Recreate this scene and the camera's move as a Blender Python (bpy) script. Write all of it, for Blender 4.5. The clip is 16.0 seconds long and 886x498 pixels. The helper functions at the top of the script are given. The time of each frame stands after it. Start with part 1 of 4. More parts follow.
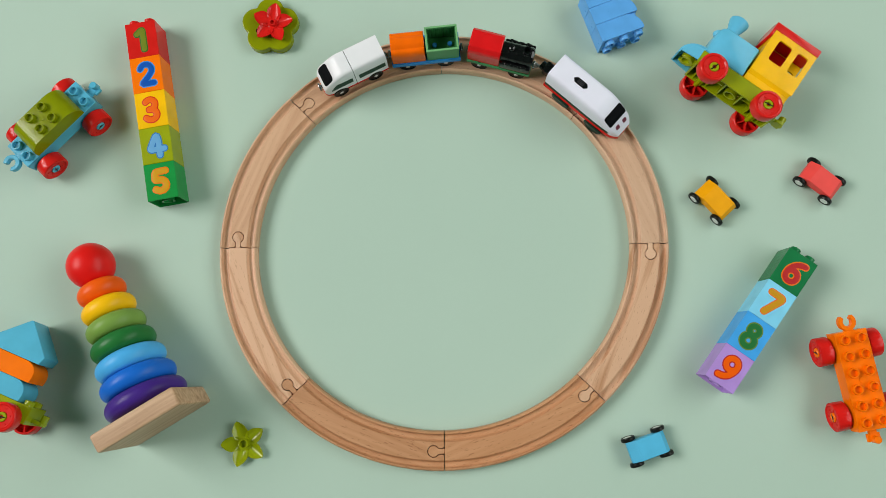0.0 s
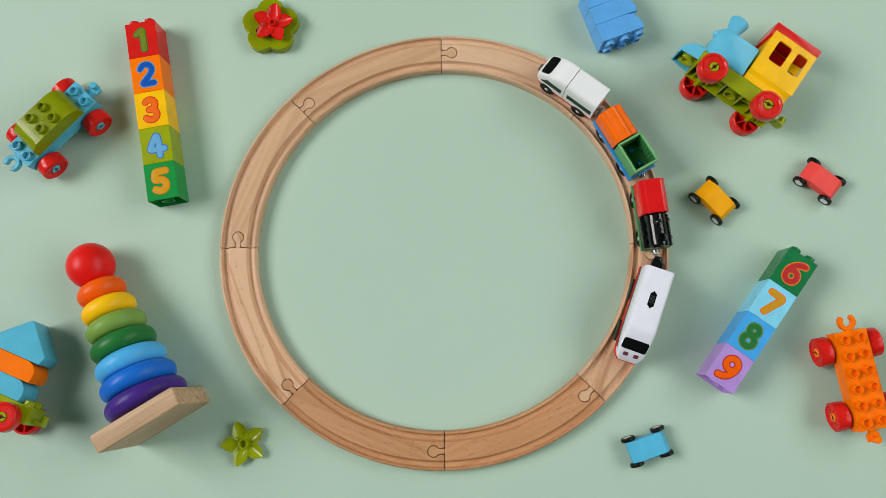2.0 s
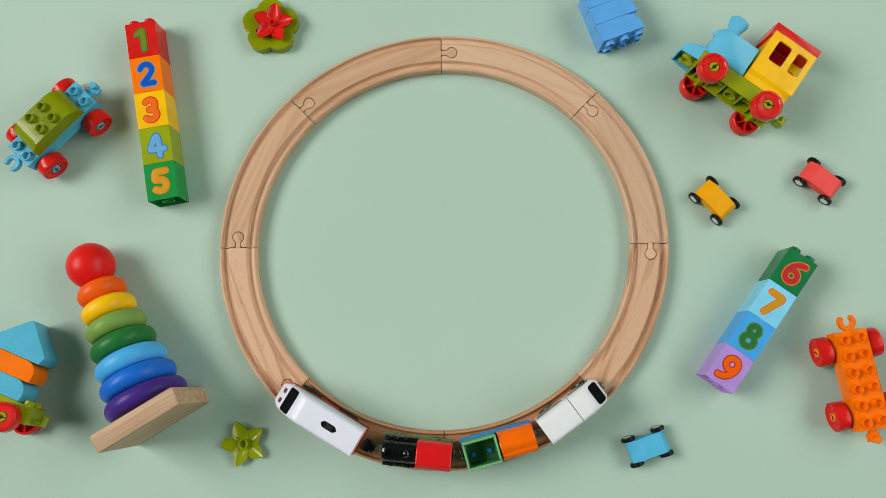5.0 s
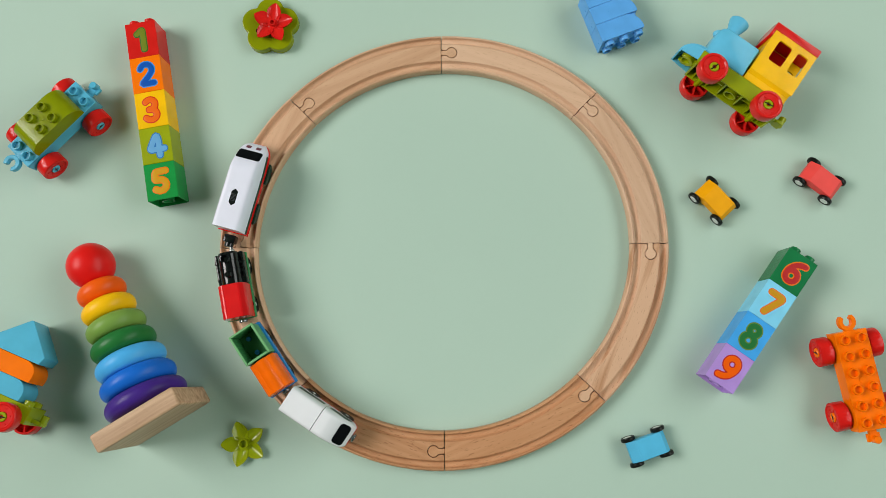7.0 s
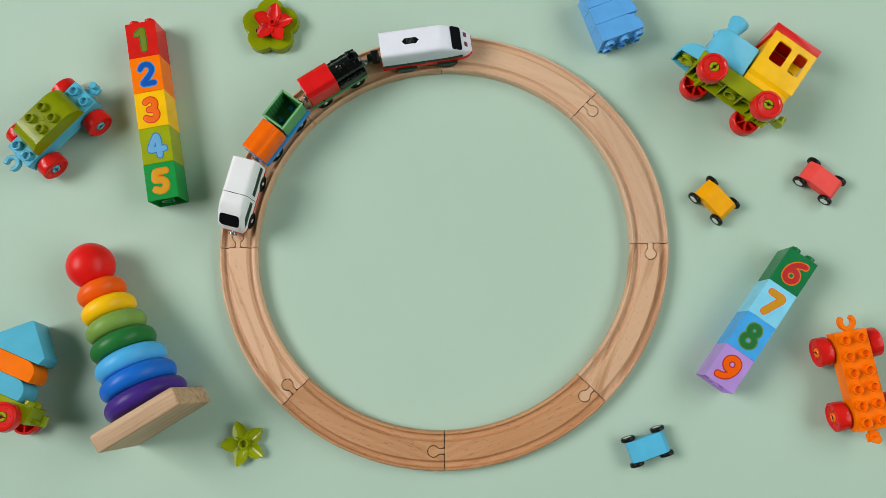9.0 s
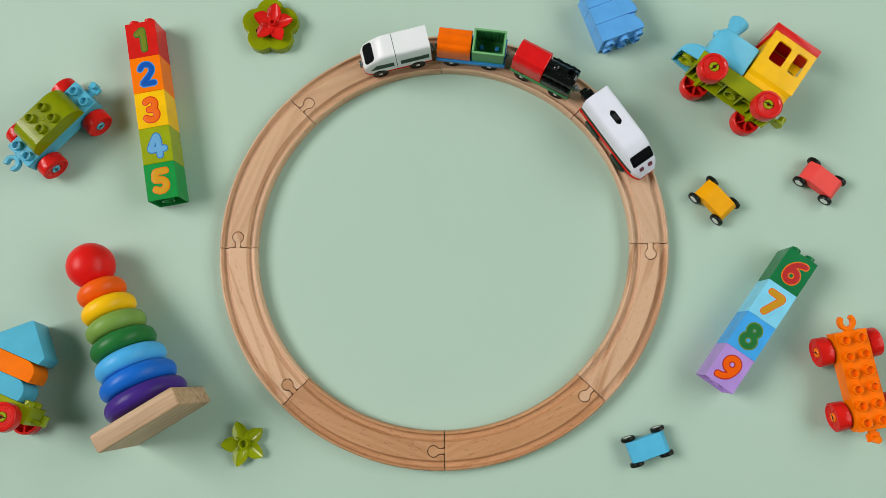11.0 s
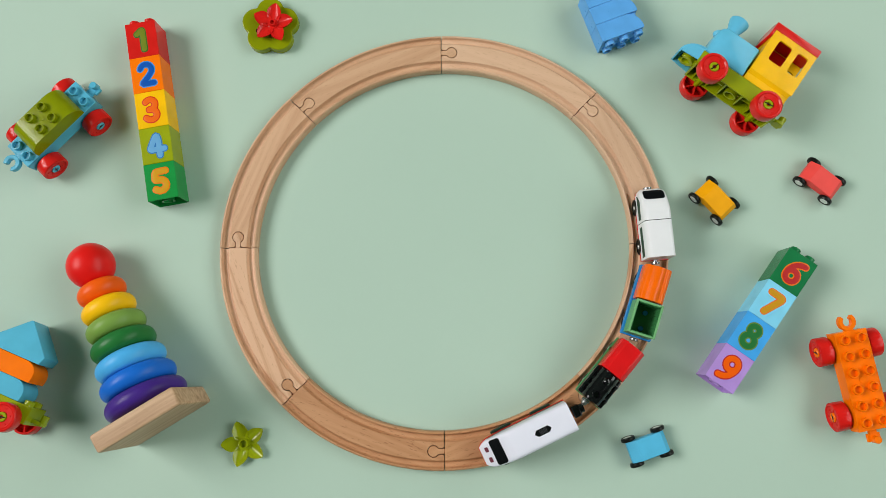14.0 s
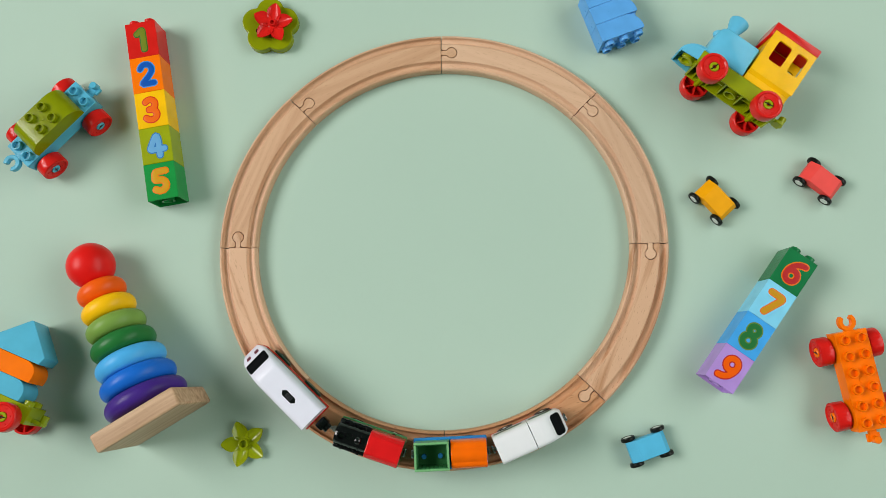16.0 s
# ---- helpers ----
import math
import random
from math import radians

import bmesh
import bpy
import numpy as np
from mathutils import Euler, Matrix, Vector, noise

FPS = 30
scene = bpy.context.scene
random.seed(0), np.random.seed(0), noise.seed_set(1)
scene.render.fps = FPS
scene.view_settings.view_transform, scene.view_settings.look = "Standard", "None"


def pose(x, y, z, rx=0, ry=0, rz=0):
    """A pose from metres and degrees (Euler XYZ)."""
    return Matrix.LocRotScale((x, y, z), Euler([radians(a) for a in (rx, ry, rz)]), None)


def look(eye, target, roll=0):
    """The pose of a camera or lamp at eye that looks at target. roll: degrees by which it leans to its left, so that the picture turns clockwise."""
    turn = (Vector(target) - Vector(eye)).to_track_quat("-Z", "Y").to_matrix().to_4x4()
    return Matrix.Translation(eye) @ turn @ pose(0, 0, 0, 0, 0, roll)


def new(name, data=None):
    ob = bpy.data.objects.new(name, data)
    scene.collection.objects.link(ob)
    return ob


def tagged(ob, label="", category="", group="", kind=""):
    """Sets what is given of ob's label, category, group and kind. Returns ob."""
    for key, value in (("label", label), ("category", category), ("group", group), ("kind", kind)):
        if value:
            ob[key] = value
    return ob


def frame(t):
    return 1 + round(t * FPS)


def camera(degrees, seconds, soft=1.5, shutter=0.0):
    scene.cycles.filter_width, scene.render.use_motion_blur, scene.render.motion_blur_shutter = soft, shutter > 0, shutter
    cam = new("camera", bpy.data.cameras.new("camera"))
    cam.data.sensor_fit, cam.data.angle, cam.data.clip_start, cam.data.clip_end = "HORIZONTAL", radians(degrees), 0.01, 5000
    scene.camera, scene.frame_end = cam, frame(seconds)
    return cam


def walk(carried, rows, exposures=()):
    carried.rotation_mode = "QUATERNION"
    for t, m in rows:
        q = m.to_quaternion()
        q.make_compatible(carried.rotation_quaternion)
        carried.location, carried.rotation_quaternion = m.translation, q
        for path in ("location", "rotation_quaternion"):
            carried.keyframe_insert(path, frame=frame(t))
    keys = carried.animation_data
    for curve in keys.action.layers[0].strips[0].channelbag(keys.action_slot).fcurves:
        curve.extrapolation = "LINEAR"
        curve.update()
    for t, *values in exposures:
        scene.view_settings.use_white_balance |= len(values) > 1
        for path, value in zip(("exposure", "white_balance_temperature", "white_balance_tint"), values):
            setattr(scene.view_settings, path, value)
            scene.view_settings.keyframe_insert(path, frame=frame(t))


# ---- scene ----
# camera: held still over the floor, leaning a little
cam = camera(58.32, 16.0, soft=0.45)
VIEW = Matrix.Translation((0.0210, -0.1106, 0.8182)) @ pose(0, 0, 0, 7.555, 0, 0) @ pose(0, 0, 0, 0, 1.461, 0)
walk(cam, [(0.0, VIEW), (16.0, VIEW)], exposures=[(0.0, -0.045, 6500, 10), (9.0, -0.035, 6500, 10), (16.0, 0.01, 6500, 10)])

# ---- light ----
world = bpy.data.worlds.new("sky")
scene.world = world
world.use_nodes = True
sky = world.node_tree.nodes.new("ShaderNodeTexSky")
sky.sky_type, sky.sun_disc = "NISHITA", False
sky.sun_elevation, sky.sun_rotation = radians(40), radians(-90)
world.node_tree.links.new(sky.outputs[0], world.node_tree.nodes["Background"].inputs[0])
world.node_tree.nodes["Background"].inputs[1].default_value = 0.05


# An unseen area lamp; the wall opening round it is added too.
def side_lamp(name, eye, target, wide, high, watts, colour):
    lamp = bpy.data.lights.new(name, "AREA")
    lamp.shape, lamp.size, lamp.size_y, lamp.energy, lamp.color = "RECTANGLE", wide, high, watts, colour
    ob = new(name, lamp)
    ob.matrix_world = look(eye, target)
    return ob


# unseen room added round the floor: where its west and east walls stand, half its depth, its height
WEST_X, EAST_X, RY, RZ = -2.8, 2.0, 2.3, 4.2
# openings added for the unseen lamps: middle along the wall and above the floor, width, height
WEST_OPENING = (0.4, 2.75, 2.0, 2.3)
EAST_OPENING = (0.35, 1.8, 3.0, 1.6)
side_lamp("side_lamp", (WEST_X + 0.01, WEST_OPENING[0], WEST_OPENING[1]), (0, WEST_OPENING[0], WEST_OPENING[1]), WEST_OPENING[2], WEST_OPENING[3], 178, (1.0, 0.965, 0.94))
# weaker added fill from the east, tinted so that shadows turn greener
side_lamp("side_lamp", (EAST_X - 0.01, EAST_OPENING[0], EAST_OPENING[1]), (0, EAST_OPENING[0], EAST_OPENING[1]), EAST_OPENING[2], EAST_OPENING[3], 60, (0.965, 1.0, 0.95))

# ---- materials ----


def nodes_of(name):
    m = bpy.data.materials.new(name)
    m.use_nodes = True
    return m, m.node_tree.nodes, m.node_tree.links, m.node_tree.nodes["Principled BSDF"]


def noise_node(n, l, scale, detail=3, vec=None, stretch=(1, 1, 1)):
    t = n.new("ShaderNodeTexNoise")
    t.inputs["Scale"].default_value, t.inputs["Detail"].default_value = scale, detail
    if vec is not None:
        mp = n.new("ShaderNodeMapping")
        mp.inputs["Scale"].default_value = stretch
        l.new(vec, mp.inputs[0])
        l.new(mp.outputs[0], t.inputs["Vector"])
    return t


def ramp(n, l, fac, stops):
    r = n.new("ShaderNodeValToRGB")
    while len(r.color_ramp.elements) < len(stops):
        r.color_ramp.elements.new(0.5)
    for e, (p, c) in zip(r.color_ramp.elements, stops):
        e.position, e.color = p, (*c, 1)
    l.new(fac, r.inputs[0])
    return r


def bump(n, l, bsdf, height, strength, distance=0.0004):
    b = n.new("ShaderNodeBump")
    b.inputs["Strength"].default_value, b.inputs["Distance"].default_value = strength, distance
    l.new(height, b.inputs["Height"])
    l.new(b.outputs[0], bsdf.inputs["Normal"])


def plastic(name, c, rough=0.34, vary=0.07, coat=0.0, sub=0.0, spec=0.2):
    """Moulded plastic or thick paint: faint mottling, handling scuffs in the gloss."""
    m, n, l, b = nodes_of(name)
    co = n.new("ShaderNodeTexCoord")
    big = noise_node(n, l, 45, 2, co.outputs["Object"])
    fine = noise_node(n, l, 90, 2, co.outputs["Object"])
    r = ramp(n, l, big.outputs[0], [(0.3, tuple(x * (1 - vary) for x in c)), (0.7, tuple(min(1, x * (1 + vary)) for x in c))])
    l.new(r.outputs[0], b.inputs["Base Color"])
    rr = n.new("ShaderNodeMapRange")
    rr.inputs["To Min"].default_value, rr.inputs["To Max"].default_value = rough * 0.92, rough * 1.1
    l.new(fine.outputs[0], rr.inputs[0])
    l.new(rr.outputs[0], b.inputs["Roughness"])
    b.inputs["Coat Weight"].default_value, b.inputs["Coat Roughness"].default_value = coat, 0.12
    if sub:
        b.inputs["Subsurface Weight"].default_value, b.inputs["Subsurface Scale"].default_value = sub, 0.002
    b.inputs["Specular IOR Level"].default_value = spec
    bump(n, l, b, fine.outputs[0], 0.012, 0.0002)
    return m


def wood(name, light, dark, scale=1.0, rough=0.48, figure=0.0, flecks=0.25):
    """Beech: long grain along the piece, short dark flecks, each piece a little different."""
    m, n, l, b = nodes_of(name)
    co, info = n.new("ShaderNodeTexCoord"), n.new("ShaderNodeObjectInfo")
    shift = n.new("ShaderNodeVectorMath")
    shift.operation = "MULTIPLY_ADD"
    shift.inputs[1].default_value = (1, 1, 1)
    l.new(co.outputs["Object"], shift.inputs[0])
    cmb = n.new("ShaderNodeCombineXYZ")
    mul = n.new("ShaderNodeMath")
    mul.operation, mul.inputs[1].default_value = "MULTIPLY", 3.7
    l.new(info.outputs["Random"], mul.inputs[0])
    for k in range(3):
        l.new(mul.outputs[0], cmb.inputs[k])
    l.new(cmb.outputs[0], shift.inputs[2])
    v = shift.outputs[0]
    warp = noise_node(n, l, 14 * scale, 2, v, (0.9, 2.0, 1.0))
    add = n.new("ShaderNodeVectorMath")
    add.operation = "MULTIPLY_ADD"
    add.inputs[1].default_value = (0.0, 0.004 + 0.004 * figure, 0.004)
    l.new(warp.outputs["Color"], add.inputs[0])
    l.new(v, add.inputs[2])
    grain = noise_node(n, l, (150 - 55 * figure) * scale, 5, add.outputs[0], (0.035, 1.0, 1.0))
    fleck = noise_node(n, l, 900 * scale, 2, v, (0.16, 1.0, 1.0))
    mid = tuple((p + q) / 2 for p, q in zip(light, dark))
    r = ramp(n, l, grain.outputs[0], [(0.28 + 0.10 * figure, dark), (0.47 - 0.02 * figure, mid), (0.62 - 0.10 * figure, light), (0.9, light)])
    fr = ramp(n, l, fleck.outputs[0], [(0.31, (0.5, 0.4, 0.3)), (0.38, (1, 1, 1))])
    mx = n.new("ShaderNodeMix")
    mx.data_type, mx.blend_type = "RGBA", "MULTIPLY"
    mx.inputs["Factor"].default_value = flecks
    l.new(r.outputs[0], mx.inputs["A"])
    l.new(fr.outputs[0], mx.inputs["B"])
    hs = n.new("ShaderNodeHueSaturation")
    hv = n.new("ShaderNodeMapRange")
    hv.inputs["To Min"].default_value, hv.inputs["To Max"].default_value = 0.92, 1.06
    l.new(info.outputs["Random"], hv.inputs[0])
    l.new(hv.outputs[0], hs.inputs["Value"])
    l.new(mx.outputs["Result"], hs.inputs["Color"])
    l.new(hs.outputs[0], b.inputs["Base Color"])
    b.inputs["Roughness"].default_value = rough
    bump(n, l, b, grain.outputs[0], 0.12, 0.0005)
    return m


def mat_floor():
    m, n, l, b = nodes_of("mint_paint")
    co = n.new("ShaderNodeTexCoord")
    big = noise_node(n, l, 2.2, 3, co.outputs["Object"])
    fine = noise_node(n, l, 700, 5, co.outputs["Object"])
    r = ramp(n, l, big.outputs[0], [(0.3, (0.412, 0.550, 0.462)), (0.7, (0.432, 0.570, 0.481))])
    l.new(r.outputs[0], b.inputs["Base Color"])
    b.inputs["Roughness"].default_value = 0.62
    b.inputs["Specular IOR Level"].default_value = 0.2
    bump(n, l, b, fine.outputs[0], 0.08, 0.0003)
    return m


def lin(r, g, b):
    return tuple(((x / 255 + 0.055) / 1.055) ** 2.4 if x > 10 else x / 255 / 12.92 for x in (r, g, b))


MINT = mat_floor()
# unseen walls: dark and green to weaken and tint the bounced light
WALL = plastic("unseen_wall_green", (0.065, 0.115, 0.08), 0.7, 0.02)
PALE_BEECH = wood("pale_beech_wood", (0.68, 0.44, 0.29), (0.60, 0.365, 0.23))
BEECH = wood("beech_wood", (0.65, 0.392, 0.237), (0.53, 0.29, 0.16))
FIGURED_BEECH = wood("figured_beech_wood", (0.66, 0.40, 0.25), (0.46, 0.225, 0.11), 1.0, 0.48, 1.0, 0.4)
WARM_BEECH = wood("warm_beech_wood", (0.55, 0.28, 0.14), (0.45, 0.205, 0.09), 1.0, 0.48, 0.0, 0.7)
PALE_WOOD = wood("pale_wood", (0.60, 0.395, 0.245), (0.36, 0.20, 0.105), 1.3, 0.55)
WHITE = plastic("white_plastic", (0.78, 0.78, 0.81), 0.17, 0.02)
COOL_WHITE = plastic("cool_white_plastic", (0.76, 0.76, 0.87), 0.17, 0.02)
BLACK = plastic("black_plastic", (0.004, 0.004, 0.005), 0.12, spec=0.45)
GLASS_BLACK = plastic("black_window_paint", (0.004, 0.005, 0.006), 0.55, spec=0.04)
RUBBER = plastic("black_wheel", (0.006, 0.007, 0.006), 0.3, spec=0.2)
GREEN_WHEEL = plastic("dark_green_wheel", (0.012, 0.035, 0.022), 0.35)
RED = plastic("red_plastic", (0.64, 0.013, 0.010), 0.17)
RED_PAINT = plastic("red_paint", (0.68, 0.010, 0.012), 0.14, spec=0.3)
ORANGE = plastic("orange_plastic", (0.97, 0.18, 0.001), 0.17)
ORANGE_PAINT = plastic("orange_paint", (0.90, 0.14, 0.002), 0.16, spec=0.22)
YELLOW = plastic("yellow_plastic", (0.91, 0.50, 0.003), 0.17)
OLIVE = plastic("olive_green_plastic", (0.22, 0.26, 0.002), 0.17)
LIME = plastic("lime_green_plastic", (0.30, 0.35, 0.003), 0.14, spec=0.38)
GREEN = plastic("green_plastic", (0.010, 0.265, 0.05), 0.17)
DKGREEN = plastic("dark_green_plastic", (0.012, 0.17, 0.055), 0.17)
RIM_GREEN = plastic("rim_green_plastic", (0.17, 0.42, 0.18), 0.35)
BIN_GREEN = plastic("bin_green_plastic", (0.10, 0.33, 0.12), 0.35)
# bin green made darker: shade inside the bin put into the colour
SHADED_GREEN = plastic("shaded_green_plastic", (0.04, 0.19, 0.06), 0.3)
LOCO_GREEN = plastic("loco_green_plastic", (0.05, 0.25, 0.09), 0.35)
STRIPE_GREEN = plastic("stripe_green_paint", (0.008, 0.042, 0.024), 0.35, spec=0.08)
SKY = plastic("sky_blue_plastic", (0.12, 0.48, 0.70), 0.17)
LIGHT_SKY = plastic("light_blue_plastic", (0.22, 0.62, 0.85), 0.17)
TEAL = plastic("light_teal_plastic", (0.09, 0.42, 0.60), 0.17)
BLUE = plastic("blue_plastic", (0.03, 0.24, 0.60), 0.17)
MIDBLUE = plastic("mid_blue_plastic", (0.11, 0.37, 0.78), 0.28)
CLEARBLUE = plastic("clear_blue_plastic", (0.06, 0.36, 0.80), 0.17)
PURPLE = plastic("lilac_plastic", (0.43, 0.26, 0.66), 0.17)
METAL = plastic("nickel_metal", (0.40, 0.40, 0.39), 0.32)
METAL.node_tree.nodes["Principled BSDF"].inputs["Metallic"].default_value = 1.0
RIB = plastic("dark_grey_plastic", (0.05, 0.05, 0.055), 0.3)
STEEL = plastic("dark_steel", (0.32, 0.32, 0.33), 0.22)
STEEL.node_tree.nodes["Principled BSDF"].inputs["Metallic"].default_value = 0.8
HUB = plastic("bright_hub_metal", (0.72, 0.72, 0.70), 0.38)
HUB.node_tree.nodes["Principled BSDF"].inputs["Metallic"].default_value = 0.5
MAROON = plastic("maroon_print", (0.16, 0.035, 0.06), 0.3)

# ---- mesh helpers, in millimetres ----


def join(*bms):
    out = bmesh.new()
    for b in bms:
        me = bpy.data.meshes.new("t")
        b.to_mesh(me)
        b.free()
        out.from_mesh(me)
        bpy.data.meshes.remove(me)
    return out


def moved(bm, m):
    bmesh.ops.transform(bm, matrix=m, verts=bm.verts)
    return bm


def at(x, y, z, rx=0, ry=0, rz=0):
    return pose(x, y, z, rx, ry, rz)


def soften(bm, r, seg=2, angle=35):
    if r > 0:
        es = [e for e in bm.edges if len(e.link_faces) == 2 and e.calc_face_angle(0) > radians(angle)]
        bmesh.ops.bevel(bm, geom=es, offset=r, segments=seg, profile=0.5, affect="EDGES", clamp_overlap=True)
    return bm


def block(x0, x1, y0, y1, z0, z1, r=0.0, seg=2):
    bm = bmesh.new()
    bmesh.ops.create_cube(bm, size=1)
    moved(bm, Matrix.Translation(((x0 + x1) / 2, (y0 + y1) / 2, (z0 + z1) / 2)) @ Matrix.Diagonal((x1 - x0, y1 - y0, z1 - z0, 1)))
    return soften(bm, r, seg)


def prism(poly, z0, z1, r=0.0, seg=2):
    """A closed outline in x and y, raised from z0 to z1."""
    bm = bmesh.new()
    lo, hi = [bm.verts.new((x, y, z0)) for x, y in poly], [bm.verts.new((x, y, z1)) for x, y in poly]
    bm.faces.new(lo[::-1]), bm.faces.new(hi)
    k = len(poly)
    for i in range(k):
        bm.faces.new((lo[i], lo[(i + 1) % k], hi[(i + 1) % k], hi[i]))
    bmesh.ops.recalc_face_normals(bm, faces=bm.faces)
    return soften(bm, r, seg)


def side_prism(poly, y0, y1, r=0.0, seg=2):
    """A closed outline in x and z, raised along y."""
    bm = prism(poly, -y1, -y0, r, seg)
    return moved(bm, at(0, 0, 0, 90))


def lathe(profile, n=32):
    """(radius, z) pairs turned about z; ends at radius 0 close the form."""
    bm = bmesh.new()
    rings = []
    for r, z in profile:
        if r < 1e-6:
            rings.append([bm.verts.new((0, 0, z))])
        else:
            rings.append([bm.verts.new((r * math.cos(2 * math.pi * i / n), r * math.sin(2 * math.pi * i / n), z)) for i in range(n)])
    for a, b in zip(rings, rings[1:]):
        for i in range(n):
            f = [a[i % len(a)], a[(i + 1) % len(a)], b[(i + 1) % len(b)], b[i % len(b)]]
            f = list(dict.fromkeys(f))
            if len(f) > 2:
                bm.faces.new(f)
    bmesh.ops.recalc_face_normals(bm, faces=bm.faces)
    return bm


def disc(r, z0, z1, b=0.4, n=28):
    return lathe([(0, z0), (r - b, z0), (r, z0 + b), (r, z1 - b), (r - b * 0.3, z1 - b * 0.3), (r - b, z1), (0, z1)], n)


def stud(h=4.4, r=5.0, hollow=True):
    if not hollow:
        return disc(r, -0.3, h, 0.5, 20)
    return lathe([(r, -0.3), (r, h - 0.5), (r - 0.4, h), (r - 1.2, h), (r - 1.5, h - 0.4), (r - 1.6, 0.8), (0, 0.8)], 20)


def tube(pts, rads, n=10, squash=1.0):
    """A round bar along points; squash flattens it in z."""
    bm = bmesh.new()
    pts = [Vector(p) for p in pts]
    if not isinstance(rads, (list, tuple)):
        rads = [rads] * len(pts)
    rings = []
    side = None
    for i, p in enumerate(pts):
        d = (pts[min(i + 1, len(pts) - 1)] - pts[max(i - 1, 0)]).normalized()
        if side is None:
            side = d.cross(Vector((0, 0, 1)))
            if side.length < 0.05:
                side = d.cross(Vector((0, 1, 0)))
        side = (side - d * side.dot(d)).normalized()
        up = side.cross(d)
        rings.append([bm.verts.new(p + (side * math.cos(a) + up * math.sin(a)) * rads[i]) for a in [2 * math.pi * k / n for k in range(n)]])
    for a, b in zip(rings, rings[1:]):
        for k in range(n):
            bm.faces.new((a[k], a[(k + 1) % n], b[(k + 1) % n], b[k]))
    bm.faces.new(rings[0][::-1]), bm.faces.new(rings[-1])
    bmesh.ops.recalc_face_normals(bm, faces=bm.faces)
    if squash != 1.0:
        moved(bm, Matrix.Diagonal((1, 1, squash, 1)))
    return bm


def part(name, bm, mat, parent, label="", m=None, sharp=20):
    """One mesh object under its thing; bm is in millimetres, m a pose in metres."""
    bmesh.ops.transform(bm, matrix=Matrix.Scale(0.001, 4), verts=bm.verts)
    bmesh.ops.recalc_face_normals(bm, faces=bm.faces)
    me = bpy.data.meshes.new(name)
    bm.to_mesh(me)
    bm.free()
    me.shade_smooth()
    me.set_sharp_from_angle(angle=radians(sharp))
    me.materials.append(mat)
    ob = new(name, me)
    if parent is not None:
        ob.parent = parent
    if m is not None:
        ob.matrix_basis = m
    if label:
        tagged(ob, label)
    return ob


def twin(ob, m):
    """Another part on the same mesh, under the same parent."""
    c = new(ob.name.split(".")[0], ob.data)
    c.parent = ob.parent
    c.matrix_basis = m
    return c


def empty(name, label, category, m, group="", kind=""):
    ob = new(name)
    ob.empty_display_size = 0.02
    ob.matrix_basis = m
    return tagged(ob, label, category, group, kind)


# ---- the room, added out of view but for its floor ----


def structure(name, bm, mat, label, category):
    return tagged(part(name, bm, mat, None), label, category, kind="structure")


def build_room():
    xw, xe, y, z, t = WEST_X * 1000, EAST_X * 1000, RY * 1000, RZ * 1000, 120
    structure("floor", block(xw - t, xe + t, -y - t, y + t, -40, 0), MINT, "matt pale mint green painted play surface", "floor")
    structure("ceiling", block(xw - t, xe + t, -y - t, y + t, z + 1, z + t), WALL, "plain mint green ceiling, added out of view", "ceiling")
    structure("wall_north", block(xw, xe, y, y + t, 1, z), WALL, "plain deep mint green wall, added out of view", "wall")
    structure("wall_south", block(xw, xe, -y - t, -y, 1, z), WALL, "plain deep mint green wall, added out of view", "wall")
    # side walls: openings and frames are added round the unseen lamps
    for name, surround, face, side, (yc, zc, wide, high) in (("wall_west", "lamp_opening_1", xw, -1, WEST_OPENING), ("wall_east", "lamp_opening_2", xe, 1, EAST_OPENING)):
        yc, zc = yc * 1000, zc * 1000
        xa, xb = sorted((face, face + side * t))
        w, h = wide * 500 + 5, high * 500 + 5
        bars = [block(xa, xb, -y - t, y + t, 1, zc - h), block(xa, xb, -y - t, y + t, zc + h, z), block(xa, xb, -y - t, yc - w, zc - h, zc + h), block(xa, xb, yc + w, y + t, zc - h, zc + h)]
        structure(name, join(*bars), WALL, "deep mint green wall with an opening added for a lamp", "wall")
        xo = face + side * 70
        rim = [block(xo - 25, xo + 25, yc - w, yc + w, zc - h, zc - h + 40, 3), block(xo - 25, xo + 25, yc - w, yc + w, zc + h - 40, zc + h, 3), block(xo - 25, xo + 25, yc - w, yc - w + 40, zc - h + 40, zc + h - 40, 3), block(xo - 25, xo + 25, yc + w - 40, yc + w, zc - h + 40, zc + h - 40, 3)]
        structure(surround, join(*rim), WHITE, "white frame added round an unseen lamp's opening", "window")


# ---- the track loop ----
RC, SQ, HALF = 210.4, 0.9841, 19.4   # middle line's half axis, its squeeze, half the width
JOINTS = [90.65 - 45 * k for k in range(8)]


def bulge(a):
    """How far the loosely joined loop stands out of its ellipse, in millimetres; a in radians."""
    return 1.05 * math.cos(2 * a) + 1.5 * math.sin(2 * a)


def loop_point(a, off=0.0):
    a = radians(a)
    r = RC + bulge(a)
    return ((r + off) * math.cos(a), (r * SQ + off) * math.sin(a))


